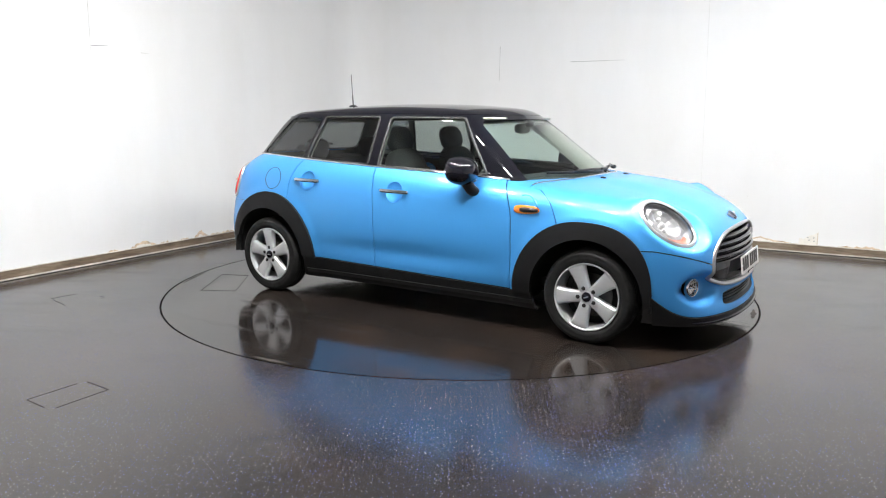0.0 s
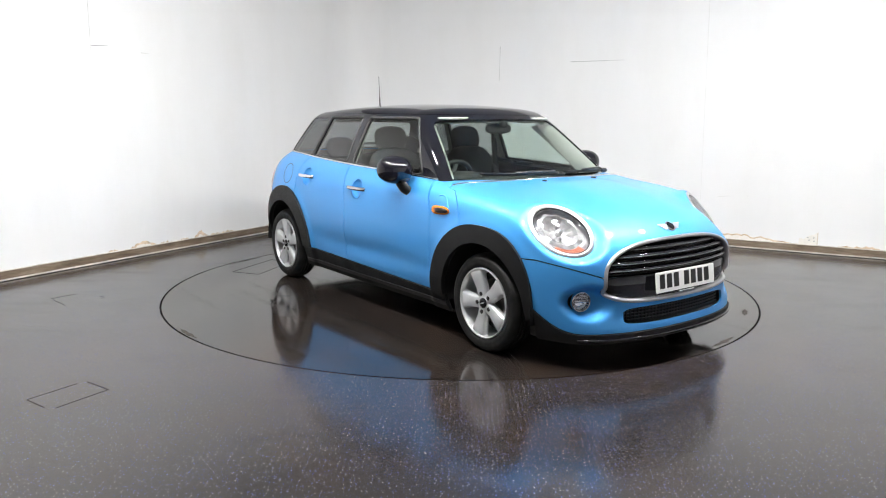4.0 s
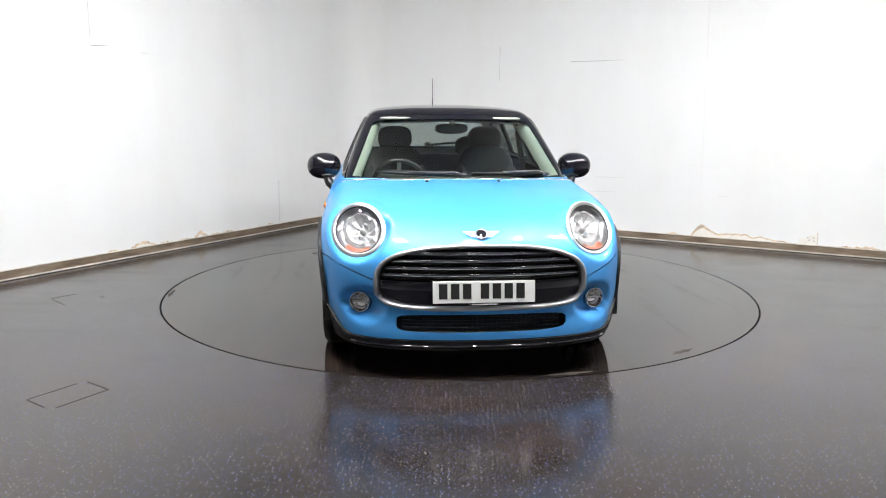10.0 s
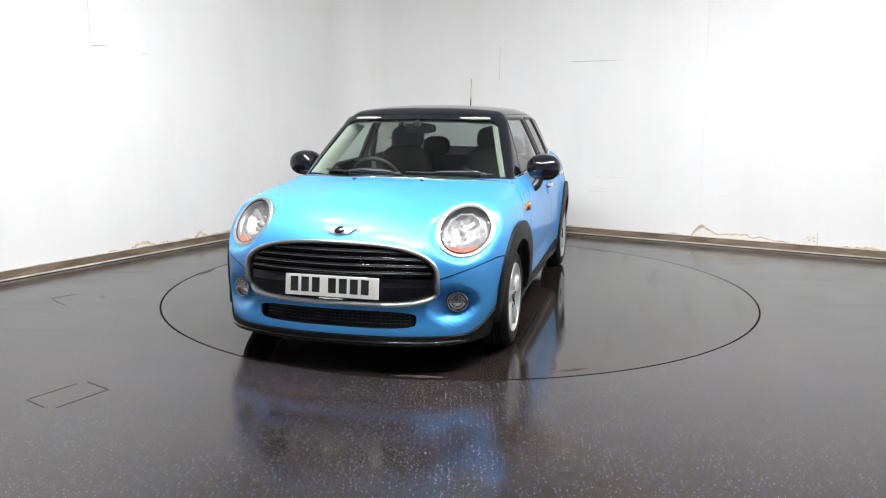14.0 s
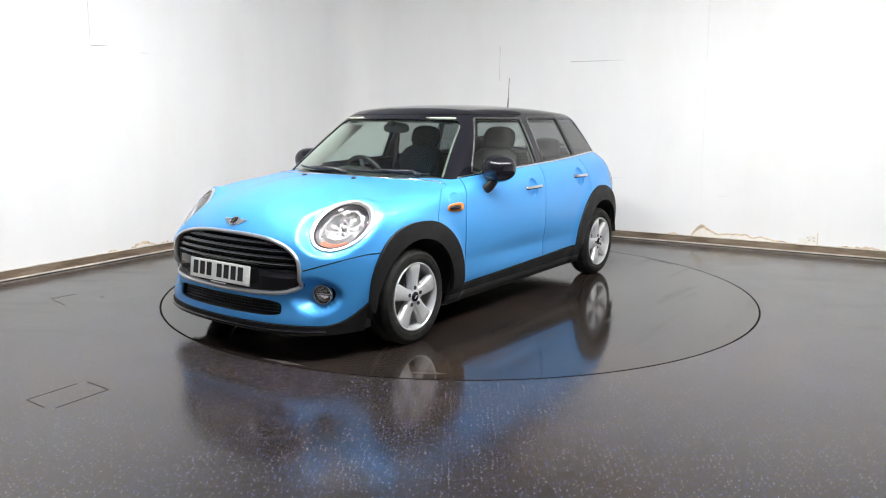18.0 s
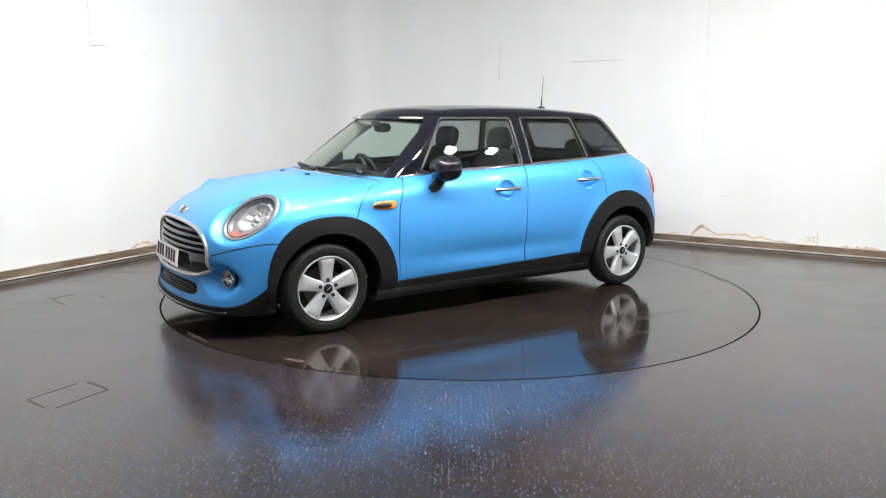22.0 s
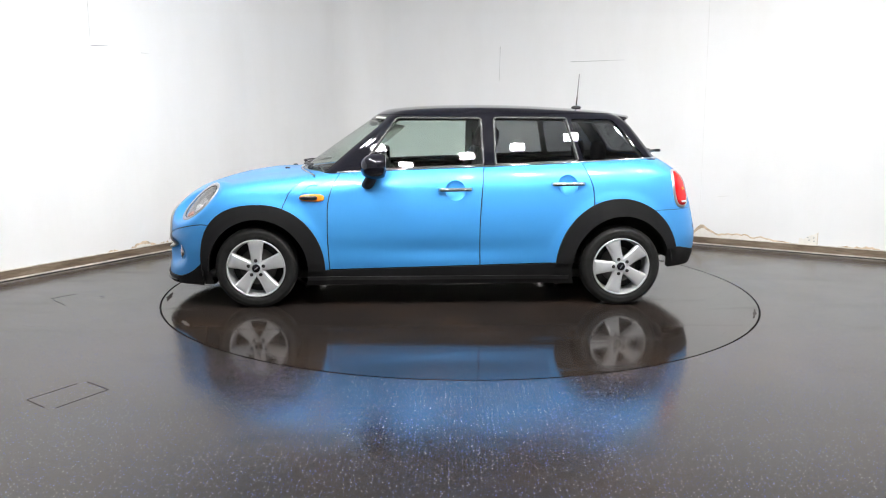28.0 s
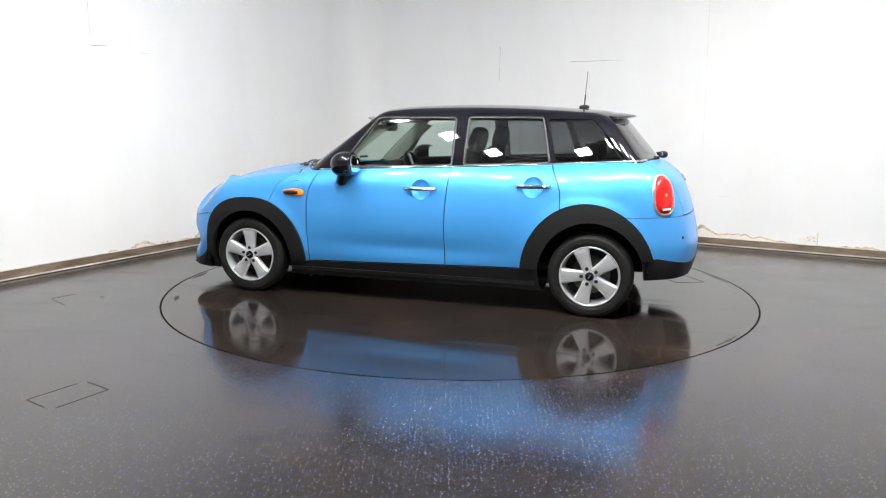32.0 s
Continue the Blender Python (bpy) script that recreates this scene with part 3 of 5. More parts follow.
def panel(name, skin, form, rules, mat, parent, label="", lift=0.0, depth=0.012):
    """A skin panel with folded edges, cut from a skin by rules."""
    v, tri = cut_piece(skin, rules)
    nn = normals_of(form, v)
    v = v + nn * lift
    e = np.sort(np.concatenate([tri[:, [0, 1]], tri[:, [1, 2]], tri[:, [2, 0]]]), axis=1)
    d = np.concatenate([tri[:, [0, 1]], tri[:, [1, 2]], tri[:, [2, 0]]])
    _, first, count = np.unique(e[:, 0] * 10000000 + e[:, 1], return_index=True, return_counts=True)
    rim = d[first[count == 1]]
    m = len(rim)
    if depth and m:
        top_a, top_b = v[rim[:, 0]], v[rim[:, 1]]
        low_a, low_b = top_a - nn[rim[:, 0]] * depth, top_b - nn[rim[:, 1]] * depth
        base = len(v)
        v = np.concatenate([v, top_a, top_b, low_a, low_b])
        k = np.arange(m)
        quads = np.stack([base + k, base + 2 * m + k, base + 3 * m + k, base + m + k], -1)
        faces = [tuple(t) for t in tri] + [tuple(q) for q in quads]
    else:
        faces = [tuple(t) for t in tri]
    return part_of(name, v, faces, mat, parent, label)


def on_form(form, start, way, reach=0.6):
    """Where rays from outside meet a form. Points and outward normals."""
    start, way = np.asarray(start, float), np.asarray(way, float)
    way = way / np.linalg.norm(way, axis=-1)[..., None] * np.ones_like(start)
    steps = np.linspace(0, reach, 240)
    lo, hi = np.zeros(len(start)), np.full(len(start), reach)
    done = np.zeros(len(start), bool)
    for a, b in zip(steps[:-1], steps[1:]):
        hitting = (form(start + way * b) < 0) & ~done
        lo[hitting], hi[hitting] = a, b
        done |= hitting
    for _ in range(24):
        m = (lo + hi) / 2
        inside = form(start + way * m[:, None]) < 0
        lo, hi = np.where(inside, lo, m), np.where(inside, m, hi)
    p = start + way * hi[:, None]
    return p, normals_of(form, p)


# panel joints, as curves on the side, front and top views
seam_front_door = spline([0.2, 0.274, 0.583, 0.778, 0.901, 0.95], [0.775, 0.776, 0.785, 0.770, 0.722, 0.690])
seam_mid = spline([0.2, 0.305, 0.58, 0.855, 0.98, 1.05], [-0.276, -0.276, -0.272, -0.290, -0.302, -0.310])
seam_rear_door = spline([0.2, 0.70, 0.855, 0.973, 1.05], [-1.075, -1.072, -1.062, -1.015, -0.98])
wing_cut = spline([0.60, 0.739, 0.855, 0.90, 0.95], [1.12, 1.075, 1.000, 0.935, 0.85])
JOINT = 0.0035
X, Y, Z = (lambda p: p[:, 0]), (lambda p: p[:, 1]), (lambda p: p[:, 2])


def wheel_inner(p):
    f = np.hypot((X(p) - AXLE_F + 0.016) / 0.345, (Z(p) - 0.275) / 0.352) - 1
    r = np.hypot((X(p) - AXLE_R - 0.002) / 0.350, (Z(p) - 0.28) / 0.364) - 1
    return np.minimum(f, r)


def wheel_outer(p):
    return (arch_reach(X(p), Z(p)) - 1) * 0.44


def under_glass(p):
    """Below the windows' foot, or outside the cabin's walls."""
    return np.minimum(Z(p) - belt_line(X(p)) + 0.01, -cabin_form(p))


def bonnet_rear(p):
    return np.where(Z(p) < 0.90, wing_cut(Z(p)), 1.045 - 0.30 * Y(p) ** 2)


def bonnet_foot(p):
    return 0.585 - 0.34 * np.clip(0.80 - np.abs(Y(p)), 0, 0.28)


def superellipse(y, z, cy, cz, ry, rz, n):
    return (np.abs((y - cy) / ry) ** n + np.abs((z - cz) / rz) ** n) ** (1 / n) - 1


GZ = 0.492


def grille_hole(p):
    return np.where(X(p) > 1.6, np.where(Z(p) > GZ, superellipse(Y(p), Z(p), 0, GZ, 0.552, 0.190, 2.8), superellipse(Y(p), Z(p), 0, GZ, 0.552, 0.134, 4.5)) * 0.2, 1.0)


def intake_hole(p):
    return np.where(X(p) > 1.6, superellipse(Y(p), Z(p), 0, 0.289, 0.442, 0.045, 6.0) * 0.05, 1.0)


def fog_hole(p):
    return np.where(X(p) > 1.6, np.hypot((np.abs(Y(p)) - 0.620) / 0.056, (Z(p) - 0.370) / 0.055) * 0.05 - 0.05, 1.0)


def lamp_hole(p, scale=1.0):
    q = np.stack([X(p), np.abs(Y(p)), Z(p)], -1) - LAMP_C
    return np.where((X(p) > 1.2) & (np.abs(q @ LAMP_N) < 0.13), (np.hypot(q @ LAMP_U / (LAMP_A * scale), q @ LAMP_V / (LAMP_B * scale)) - 1) * 0.12, 1.0)


CUPS = ((-0.100, 0.824), (-0.888, 0.862))


def cup_hole(p):
    return np.minimum(*[np.hypot(X(p) - x, Z(p) - z) - 0.070 for x, z in CUPS])


def sill_top(p):
    return 0.290 - 0.0257 * X(p)


def skirt_top(p):
    """Top of the black lower edge of the front bumper."""
    t = np.clip((1.88 - X(p)) / 0.26, 0, 1)
    return 0.203 + 0.16 * t * t


def rear_skirt_top(p):
    return 0.415 - 0.05 * np.clip((-1.72 - X(p)) / 0.2, 0, 1)


def rules_side(sign):
    return lambda p: -sign * Y(p)


def build_car_body(car):
    skin = shell(lower_form, -1.30, 1.20, 0.55, 150, 64, 288)
    # inner dark shell behind the joints
    v, tri = cut_piece(skin, [lambda p: -wheel_inner(p), lambda p: Z(p) - belt_line(X(p)) + 0.02 - 2.0 * (X(p) > 0.95),
                              lambda p: -grille_hole(p) - 0.01, lambda p: -intake_hole(p), lambda p: -fog_hole(p), lambda p: -lamp_hole(p, 0.97), lambda p: -cup_hole(p), lambda p: np.where(X(p) < -1.5, 0.285, 0.0) - Z(p)])
    v = v - normals_of(lower_form, v) * 0.016
    part_of("inner_shell", v, tri, BLACK, car, "black inner body shell")
    above_skirt = lambda p: skirt_top(p) + JOINT - Z(p)
    panel("bonnet", skin, lower_form, [lambda p: bonnet_foot(p) + JOINT - Z(p), lambda p: bonnet_rear(p) + JOINT - X(p), lambda p: -wheel_outer(p),
                                       lambda p: -grille_hole(p), lambda p: -lamp_hole(p)], PAINT, car, "bright metallic blue clamshell bonnet")
    panel("front_bumper", skin, lower_form, [lambda p: Z(p) - bonnet_foot(p) + JOINT, lambda p: 1.3 - X(p), lambda p: -wheel_outer(p), above_skirt,
                                             lambda p: -grille_hole(p), lambda p: -intake_hole(p), lambda p: -fog_hole(p), lambda p: -lamp_hole(p)],
          PAINT, car, "metallic blue front bumper")
    panel("front_skirt", skin, lower_form, [lambda p: 1.3 - X(p), lambda p: Z(p) - skirt_top(p), lambda p: -wheel_outer(p), lambda p: 0.155 - Z(p)], CLADDING, car,
          "black plastic front bumper skirt", lift=0.010, depth=0.03)
    for s in (1, -1):
        half = rules_side(s)
        panel("front_wing", skin, lower_form, [half, lambda p: X(p) - bonnet_rear(p) + JOINT, lambda p: seam_front_door(Z(p)) + JOINT - X(p), lambda p: -wheel_outer(p),
                                               under_glass, lambda p: sill_top(p) - Z(p)], PAINT, car, "metallic blue front wing panel")
        panel("front_door", skin, lower_form, [half, lambda p: X(p) - seam_front_door(Z(p)) + JOINT, lambda p: seam_mid(Z(p)) + JOINT - X(p), under_glass,
                                               lambda p: sill_top(p) + JOINT - Z(p), lambda p: -wheel_outer(p), lambda p: -cup_hole(p)], PAINT, car, "metallic blue front door", depth=0.008)
        panel("rear_door", skin, lower_form, [half, lambda p: X(p) - seam_mid(Z(p)) + JOINT, lambda p: seam_rear_door(Z(p)) + JOINT - X(p), under_glass,
                                              lambda p: sill_top(p) + JOINT - Z(p), lambda p: -wheel_outer(p), lambda p: -cup_hole(p)], PAINT, car, "metallic blue rear door", depth=0.008)
        panel("rear_quarter", skin, lower_form, [half, lambda p: X(p) - seam_rear_door(Z(p)) + JOINT, under_glass, lambda p: 0.685 - Z(p), lambda p: -wheel_outer(p),
                                                 lambda p: np.where(X(p) < -1.5, 0.56 - np.abs(Y(p)), -1.0)], PAINT, car, "metallic blue rear quarter panel")
        panel("sill", skin, lower_form, [half, lambda p: Z(p) - sill_top(p) + JOINT, lambda p: X(p) - 1.05, lambda p: -1.05 - X(p), lambda p: 0.16 - Z(p), lambda p: -wheel_inner(p)],
              CLADDING, car, "black plastic sill", lift=0.006, depth=0.02)
        panel("sill_ridge", skin, lower_form, [half, lambda p: Z(p) - 0.222, lambda p: X(p) - 0.93, lambda p: -0.91 - X(p), lambda p: 0.196 - Z(p)], BLACK_SATIN, car, "black ridge along the sill", lift=0.013, depth=0.012)
        for front in (True, False):
            panel("wheel_arch_trim", skin, lower_form, [half, wheel_outer, lambda p: -wheel_inner(p), (lambda p: -X(p)) if front else (lambda p: X(p)), lambda p: np.where(np.abs(X(p)) < 1.28, sill_top(p), 0.17 + 0.6 * np.clip(X(p) - 1.48, 0, 1) + np.where(X(p) < -1.4, 0.235, 0.0)) - Z(p)],
                  CLADDING, car, "black grained plastic wheel arch trim", lift=0.018, depth=0.03)
    v, f = nose_strip(0.172, 0.66, [(-0.009, -0.02), (-0.009, 0.004), (-0.003, 0.010), (0.004, 0.010), (0.009, 0.003), (0.009, -0.02)], 0.010, 48)
    part_of("skirt_lip", v, f, BLACK_GLOSS, car, "shiny black lip under the front skirt")
    for y in (-0.62, -0.24, 0.24, 0.62):
        q, nn = on_form(lower_form, np.array([[-2.3, y, 0.545]]), np.array([1.0, 0, 0]), 0.9)
        m = Matrix.Translation(Vector(q[0])) @ Vector(nn[0]).to_track_quat("Z", "Y").to_matrix().to_4x4()
        v, f = lathe([(0.012, -0.004), (0.012, 0.001), (0.010, 0.002), (0.0, 0.002)], 20)
        part_of("parking_sensor", moved(v, m), f, BLACK_SATIN, car, "small round parking sensor")
    panel("rear_bumper", skin, lower_form, [lambda p: Z(p) - 0.685 + JOINT, lambda p: X(p) + 1.3, lambda p: rear_skirt_top(p) - Z(p), lambda p: -wheel_outer(p)], PAINT, car, "metallic blue rear bumper")
    panel("rear_skirt", skin, lower_form, [lambda p: Z(p) - rear_skirt_top(p), lambda p: X(p) + 1.4, lambda p: -wheel_inner(p), lambda p: 0.272 - Z(p)], CLADDING, car, "black plastic rear bumper skirt", lift=0.006, depth=0.03)
    panel("tailgate", skin, lower_form, [lambda p: 0.685 + JOINT - Z(p), lambda p: X(p) + 1.5, lambda p: np.abs(Y(p)) - 0.56 + JOINT, under_glass], PAINT, car, "metallic blue tailgate")
    return skin


# ---------------- the car's cabin ----------------
def corner_round(gs, k):
    """Inside all of several edges, with rounded corners."""
    def f(p):
        val = gs[0](p)
        for g in gs[1:]:
            val = smax(val, g(p), k)
        return val
    return f


def edge(x0, z0, x1, z1):
    """Half plane on the side view; inside lies to the right of the way from the first point to the second."""
    dx, dz = x1 - x0, z1 - z0
    n = math.hypot(dx, dz)
    return lambda p: (-(X(p) - x0) * dz + (Z(p) - z0) * dx) / n


ROOF_EDGE = 1.318
win_front = corner_round([edge(0.318, 1.30, 0.556, 0.97), lambda p: Z(p) - ROOF_EDGE, lambda p: -0.300 - X(p) + 0.03 * (Z(p) - 0.97), lambda p: belt_line(X(p)) + 0.012 - Z(p)], 0.018)
win_rear = corner_round([lambda p: X(p) + 0.385, lambda p: Z(p) - ROOF_EDGE - 0.004, edge(-0.985, 1.0, -0.905, 1.32), lambda p: belt_line(X(p)) + 0.012 - Z(p)], 0.018)
win_quarter = corner_round([edge(-0.935, 1.32, -1.022, 1.0), lambda p: Z(p) - ROOF_EDGE + 0.002, edge(-1.50, 1.02, -1.235, 1.33), lambda p: belt_line(X(p)) + 0.012 - Z(p)], 0.03)


def screen_hole(p):
    """Windscreen, seen from ahead."""
    top = Z(p) - (1.312 - 0.05 * Y(p) ** 2)
    sides = (np.abs(Y(p)) - (0.683 - 0.41 * (Z(p) - 0.95))) * 0.9
    foot = 0.93 - Z(p)
    return np.where(X(p) > 0.2, smax(smax(top, sides, 0.05), foot, 0.03), 1.0)


def rear_screen_hole(p):
    top = Z(p) - 1.30
    sides = np.abs(Y(p)) - (0.60 - 0.35 * (Z(p) - 1.0))
    return np.where(X(p) < -1.2, smax(smax(top, sides, 0.05), 1.05 - Z(p), 0.05), 1.0)


def build_cabin(car):
    skin = shell(cabin_form, -1.15, 0.25, 0.93, 110, 60, 256)
    base = lambda p: belt_line(X(p)) - 0.03 - Z(p) - 0.05 * (X(p) > 0.75)
    frame_rules = [base, lambda p: -screen_hole(p), lambda p: -rear_screen_hole(p), lambda p: -win_front(p), lambda p: -win_rear(p), lambda p: -win_quarter(p)]
    roof_rule = lambda p: (1.345 - 0.01 * X(p)) - Z(p)
    panel("roof", skin, cabin_form, [roof_rule], BLACK_GLOSS, car, "gloss black roof")
    panel("pillar_frame", skin, cabin_form, frame_rules + [lambda p: -roof_rule(p) + 0.002], BLACK_GLOSS, car, "gloss black window pillars", depth=0.02)
    v, tri = cut_piece(skin, [base, lambda p: -screen_hole(p), lambda p: -rear_screen_hole(p), lambda p: -win_front(p) - 0.004, lambda p: -win_rear(p) - 0.006, lambda p: -win_quarter(p) - 0.008,
                              lambda p: 0.985 + 0.02 * (X(p) < 0.5) - Z(p)])
    v = v - normals_of(cabin_form, v) * 0.03
    part_of("headliner", v, tri, LINER, car, "pale grey cloth headliner and pillar trim")
    for s in (1, -1):
        z = np.linspace(0.955, 1.285, 16)
        y = (0.680 - 0.41 * (z - 0.95)) * s
        p, nn = on_form(cabin_form, np.stack([np.full(16, 1.5), y, z], -1), np.array([-1.0, 0, 0]), 1.2)
        v = np.concatenate([p - nn * 0.008, p + np.array([-0.04, -s * 0.045, -0.012]), p + np.array([-0.16, -s * 0.055, -0.03])])
        f = [(j * 16 + k, j * 16 + k + 1, (j + 1) * 16 + k + 1, (j + 1) * 16 + k) for j in range(2) for k in range(15)]
        part_of("pillar_trim", v, f, LINER, car, "pale grey windscreen pillar trim")
    panel("windscreen", skin, cabin_form, [screen_hole], GLASS, car, "clear windscreen glass", lift=-0.006, depth=0)
    panel("rear_screen", skin, cabin_form, [rear_screen_hole], PRIVACY, car, "dark tinted rear window", lift=-0.006, depth=0)
    for s in (1, -1):
        half = rules_side(s)
        panel("front_side_window", skin, cabin_form, [half, win_front], GLASS, car, "clear side window glass", lift=-0.008, depth=0)
        panel("rear_side_window", skin, cabin_form, [half, win_rear], PRIVACY, car, "dark tinted side window glass", lift=-0.008, depth=0)
        panel("quarter_window", skin, cabin_form, [half, win_quarter], PRIVACY_DARK, car, "dark tinted quarter window glass", lift=-0.004, depth=0)


# ---------------- wheels ----------------
def build_wheel(car, x, y, turn):
    """Five-spoke wheel; its own axis is local z, outward."""
    s = 1 if y > 0 else -1
    m = pose(x, y, HUB_Z, -90 * s, 0, 0)
    wheel = new("wheel")
    wheel.parent = car
    wheel.matrix_basis = m @ pose(0, 0, 0, 0, 0, turn)
    w = 0.165
    prof = [(0.200, -w), (0.235, -w - 0.004), (0.264, -w + 0.004), (0.278, -w + 0.022), (TYRE_R, -w + 0.042)]
    for g in (-0.122, -0.098, -0.072, -0.048):
        prof += [(TYRE_R, g - 0.004), (TYRE_R - 0.007, g - 0.003), (TYRE_R - 0.007, g + 0.003), (TYRE_R, g + 0.004)]
    prof += [(TYRE_R, -0.036), (0.2805, -0.022), (0.272, -0.008), (0.266, -0.003), (0.264, 0.001), (0.256, 0.004), (0.244, 0.007), (0.241, 0.0055), (0.236, 0.0075),
             (0.222, 0.005), (0.211, 0.001), (0.204, -0.006), (0.200, -0.02)]
    v, f = lathe(prof, 72, True)
    part_of("tyre", v, f, RUBBER, wheel, "black tyre")
    prof = [(0.199, -w + 0.01), (0.199, -0.016), (0.2025, -0.006), (0.203, 0.002), (0.2005, 0.005), (0.195, 0.004), (0.1935, -0.002), (0.190, -0.014), (0.185, -0.03), (0.180, -0.09), (0.180, -w + 0.01)]
    v, f = lathe(prof, 72, True)
    part_of("rim", v, f, ALLOY, wheel, "silver alloy rim")
    v, f = lathe([(0.0, -0.085), (0.128, -0.085), (0.130, -0.095)], 48)
    part_of("brake_disc", v, f, STEEL, wheel, "dull steel brake disc")
    v, f = lathe([(0.0, -0.12), (0.199, -0.12)], 48)
    part_of("back_plate", v, f, BLACK, wheel)
    for k in range(5):
        a = math.radians(90 + 72 * k)
        pts, fs = [], []
        rr = [(0.030, 0.036, -0.010), (0.055, 0.036, -0.006), (0.085, 0.038, -0.008), (0.125, 0.044, -0.005), (0.160, 0.050, -0.002), (0.180, 0.055, -0.002), (0.191, 0.058, -0.006), (0.196, 0.059, -0.014)]
        for r, hw, h in rr:
            for u, dz in ((-1, -0.034), (-1, -0.010), (-0.78, 0.001), (-0.70, 0.002), (0.70, 0.002), (0.78, 0.001), (1, -0.010), (1, -0.034)):
                q = Vector((r, u * hw, h + dz))
                pts.append(Matrix.Rotation(a, 3, "Z") @ q)
        for i in range(len(rr) - 1):
            for j in range(7):
                fs.append((i * 8 + j, (i + 1) * 8 + j, (i + 1) * 8 + j + 1, i * 8 + j + 1))
        part_of("spoke", pts, fs, ALLOY, wheel)
    v, f = lathe([(0.042, -0.05), (0.042, -0.011), (0.038, -0.007), (0.0, -0.007)], 40)
    part_of("hub", v, f, ALLOY, wheel)
    v, f = lathe([(0.029, -0.006), (0.028, 0.000), (0.024, 0.002), (0.0, 0.0025)], 32)
    part_of("centre_cap", v, f, BLACK_GLOSS, wheel, "black centre cap")
    part("cap_bar", box((0.030, 0.007, 0.002), (0, 0, 0.003), 0.0006), SATIN, wheel, "small silver bar")
    for k in range(5):
        a = math.radians(90 + 72 * k)
        v, f = lathe([(0.0125, -0.012), (0.0125, 0.0035), (0.0100, 0.0050), (0.0, 0.0050)], 12)
        part_of("wheel_nut", moved(v, Matrix.Translation((0.054 * math.cos(a), 0.054 * math.sin(a), -0.006))), f, BLACK, wheel, "dark wheel nut")
    return wheel


# ---------------- fittings ----------------
def blob(centre, radii, power=2.4, rot=None, nu=28, nv=16):
    """A soft rounded block."""
    def pw(a, e):
        return math.copysign(abs(a) ** (2 / e), a)
    v, f = [], []
    for i in range(nv + 1):
        b = -math.pi / 2 + math.pi * i / nv
        for j in range(nu):
            a = 2 * math.pi * j / nu
            q = Vector((radii[0] * pw(math.cos(b), power) * pw(math.cos(a), power), radii[1] * pw(math.cos(b), power) * pw(math.sin(a), power), radii[2] * pw(math.sin(b), power)))
            if rot is not None:
                q = rot @ q
            v.append(q + Vector(centre))
    for i in range(nv):
        for j in range(nu):
            k = (j + 1) % nu
            f.append((i * nu + j, i * nu + k, (i + 1) * nu + k, (i + 1) * nu + j))
    return v, f


def side_points(xz, s, form=lower_form):
    """Points of the side view set on the car's side."""
    a = np.asarray(xz, float)
    return on_form(form, np.stack([a[:, 0], np.full(len(a), 1.15 * s), a[:, 1]], -1), np.array([0, -s, 0.0]), 0.9)


def nose_points(yz):
    a = np.asarray(yz, float)
    return on_form(lower_form, np.stack([np.full(len(a), 2.3), a[:, 0], a[:, 1]], -1), np.array([-1.0, 0, 0]), 0.9)


def ring_of(g, cx, cz, n=72, reach=0.7):
    """The closed outline g = 0 on the side view, seen from a middle point."""
    a = np.arange(n) * 2 * math.pi / n
    lo, hi = np.zeros(n), np.full(n, reach)
    for _ in range(30):
        m = (lo + hi) / 2
        p = np.stack([cx + m * np.cos(a), 0 * m, cz + m * np.sin(a)], -1)
        inside = g(p) < 0
        lo, hi = np.where(inside, m, lo), np.where(inside, hi, m)
    return np.stack([cx + lo * np.cos(a), cz + lo * np.sin(a)], -1)


def lamp_ring(s, scale=1.0, n=72):
    a = np.arange(n) * 2 * math.pi / n
    q = LAMP_C + np.cos(a)[:, None] * LAMP_U * LAMP_A * scale + np.sin(a)[:, None] * LAMP_V * LAMP_B * scale
    flip = np.array([1, s, 1.0])
    return q * flip, np.tile(LAMP_N * flip, (n, 1))


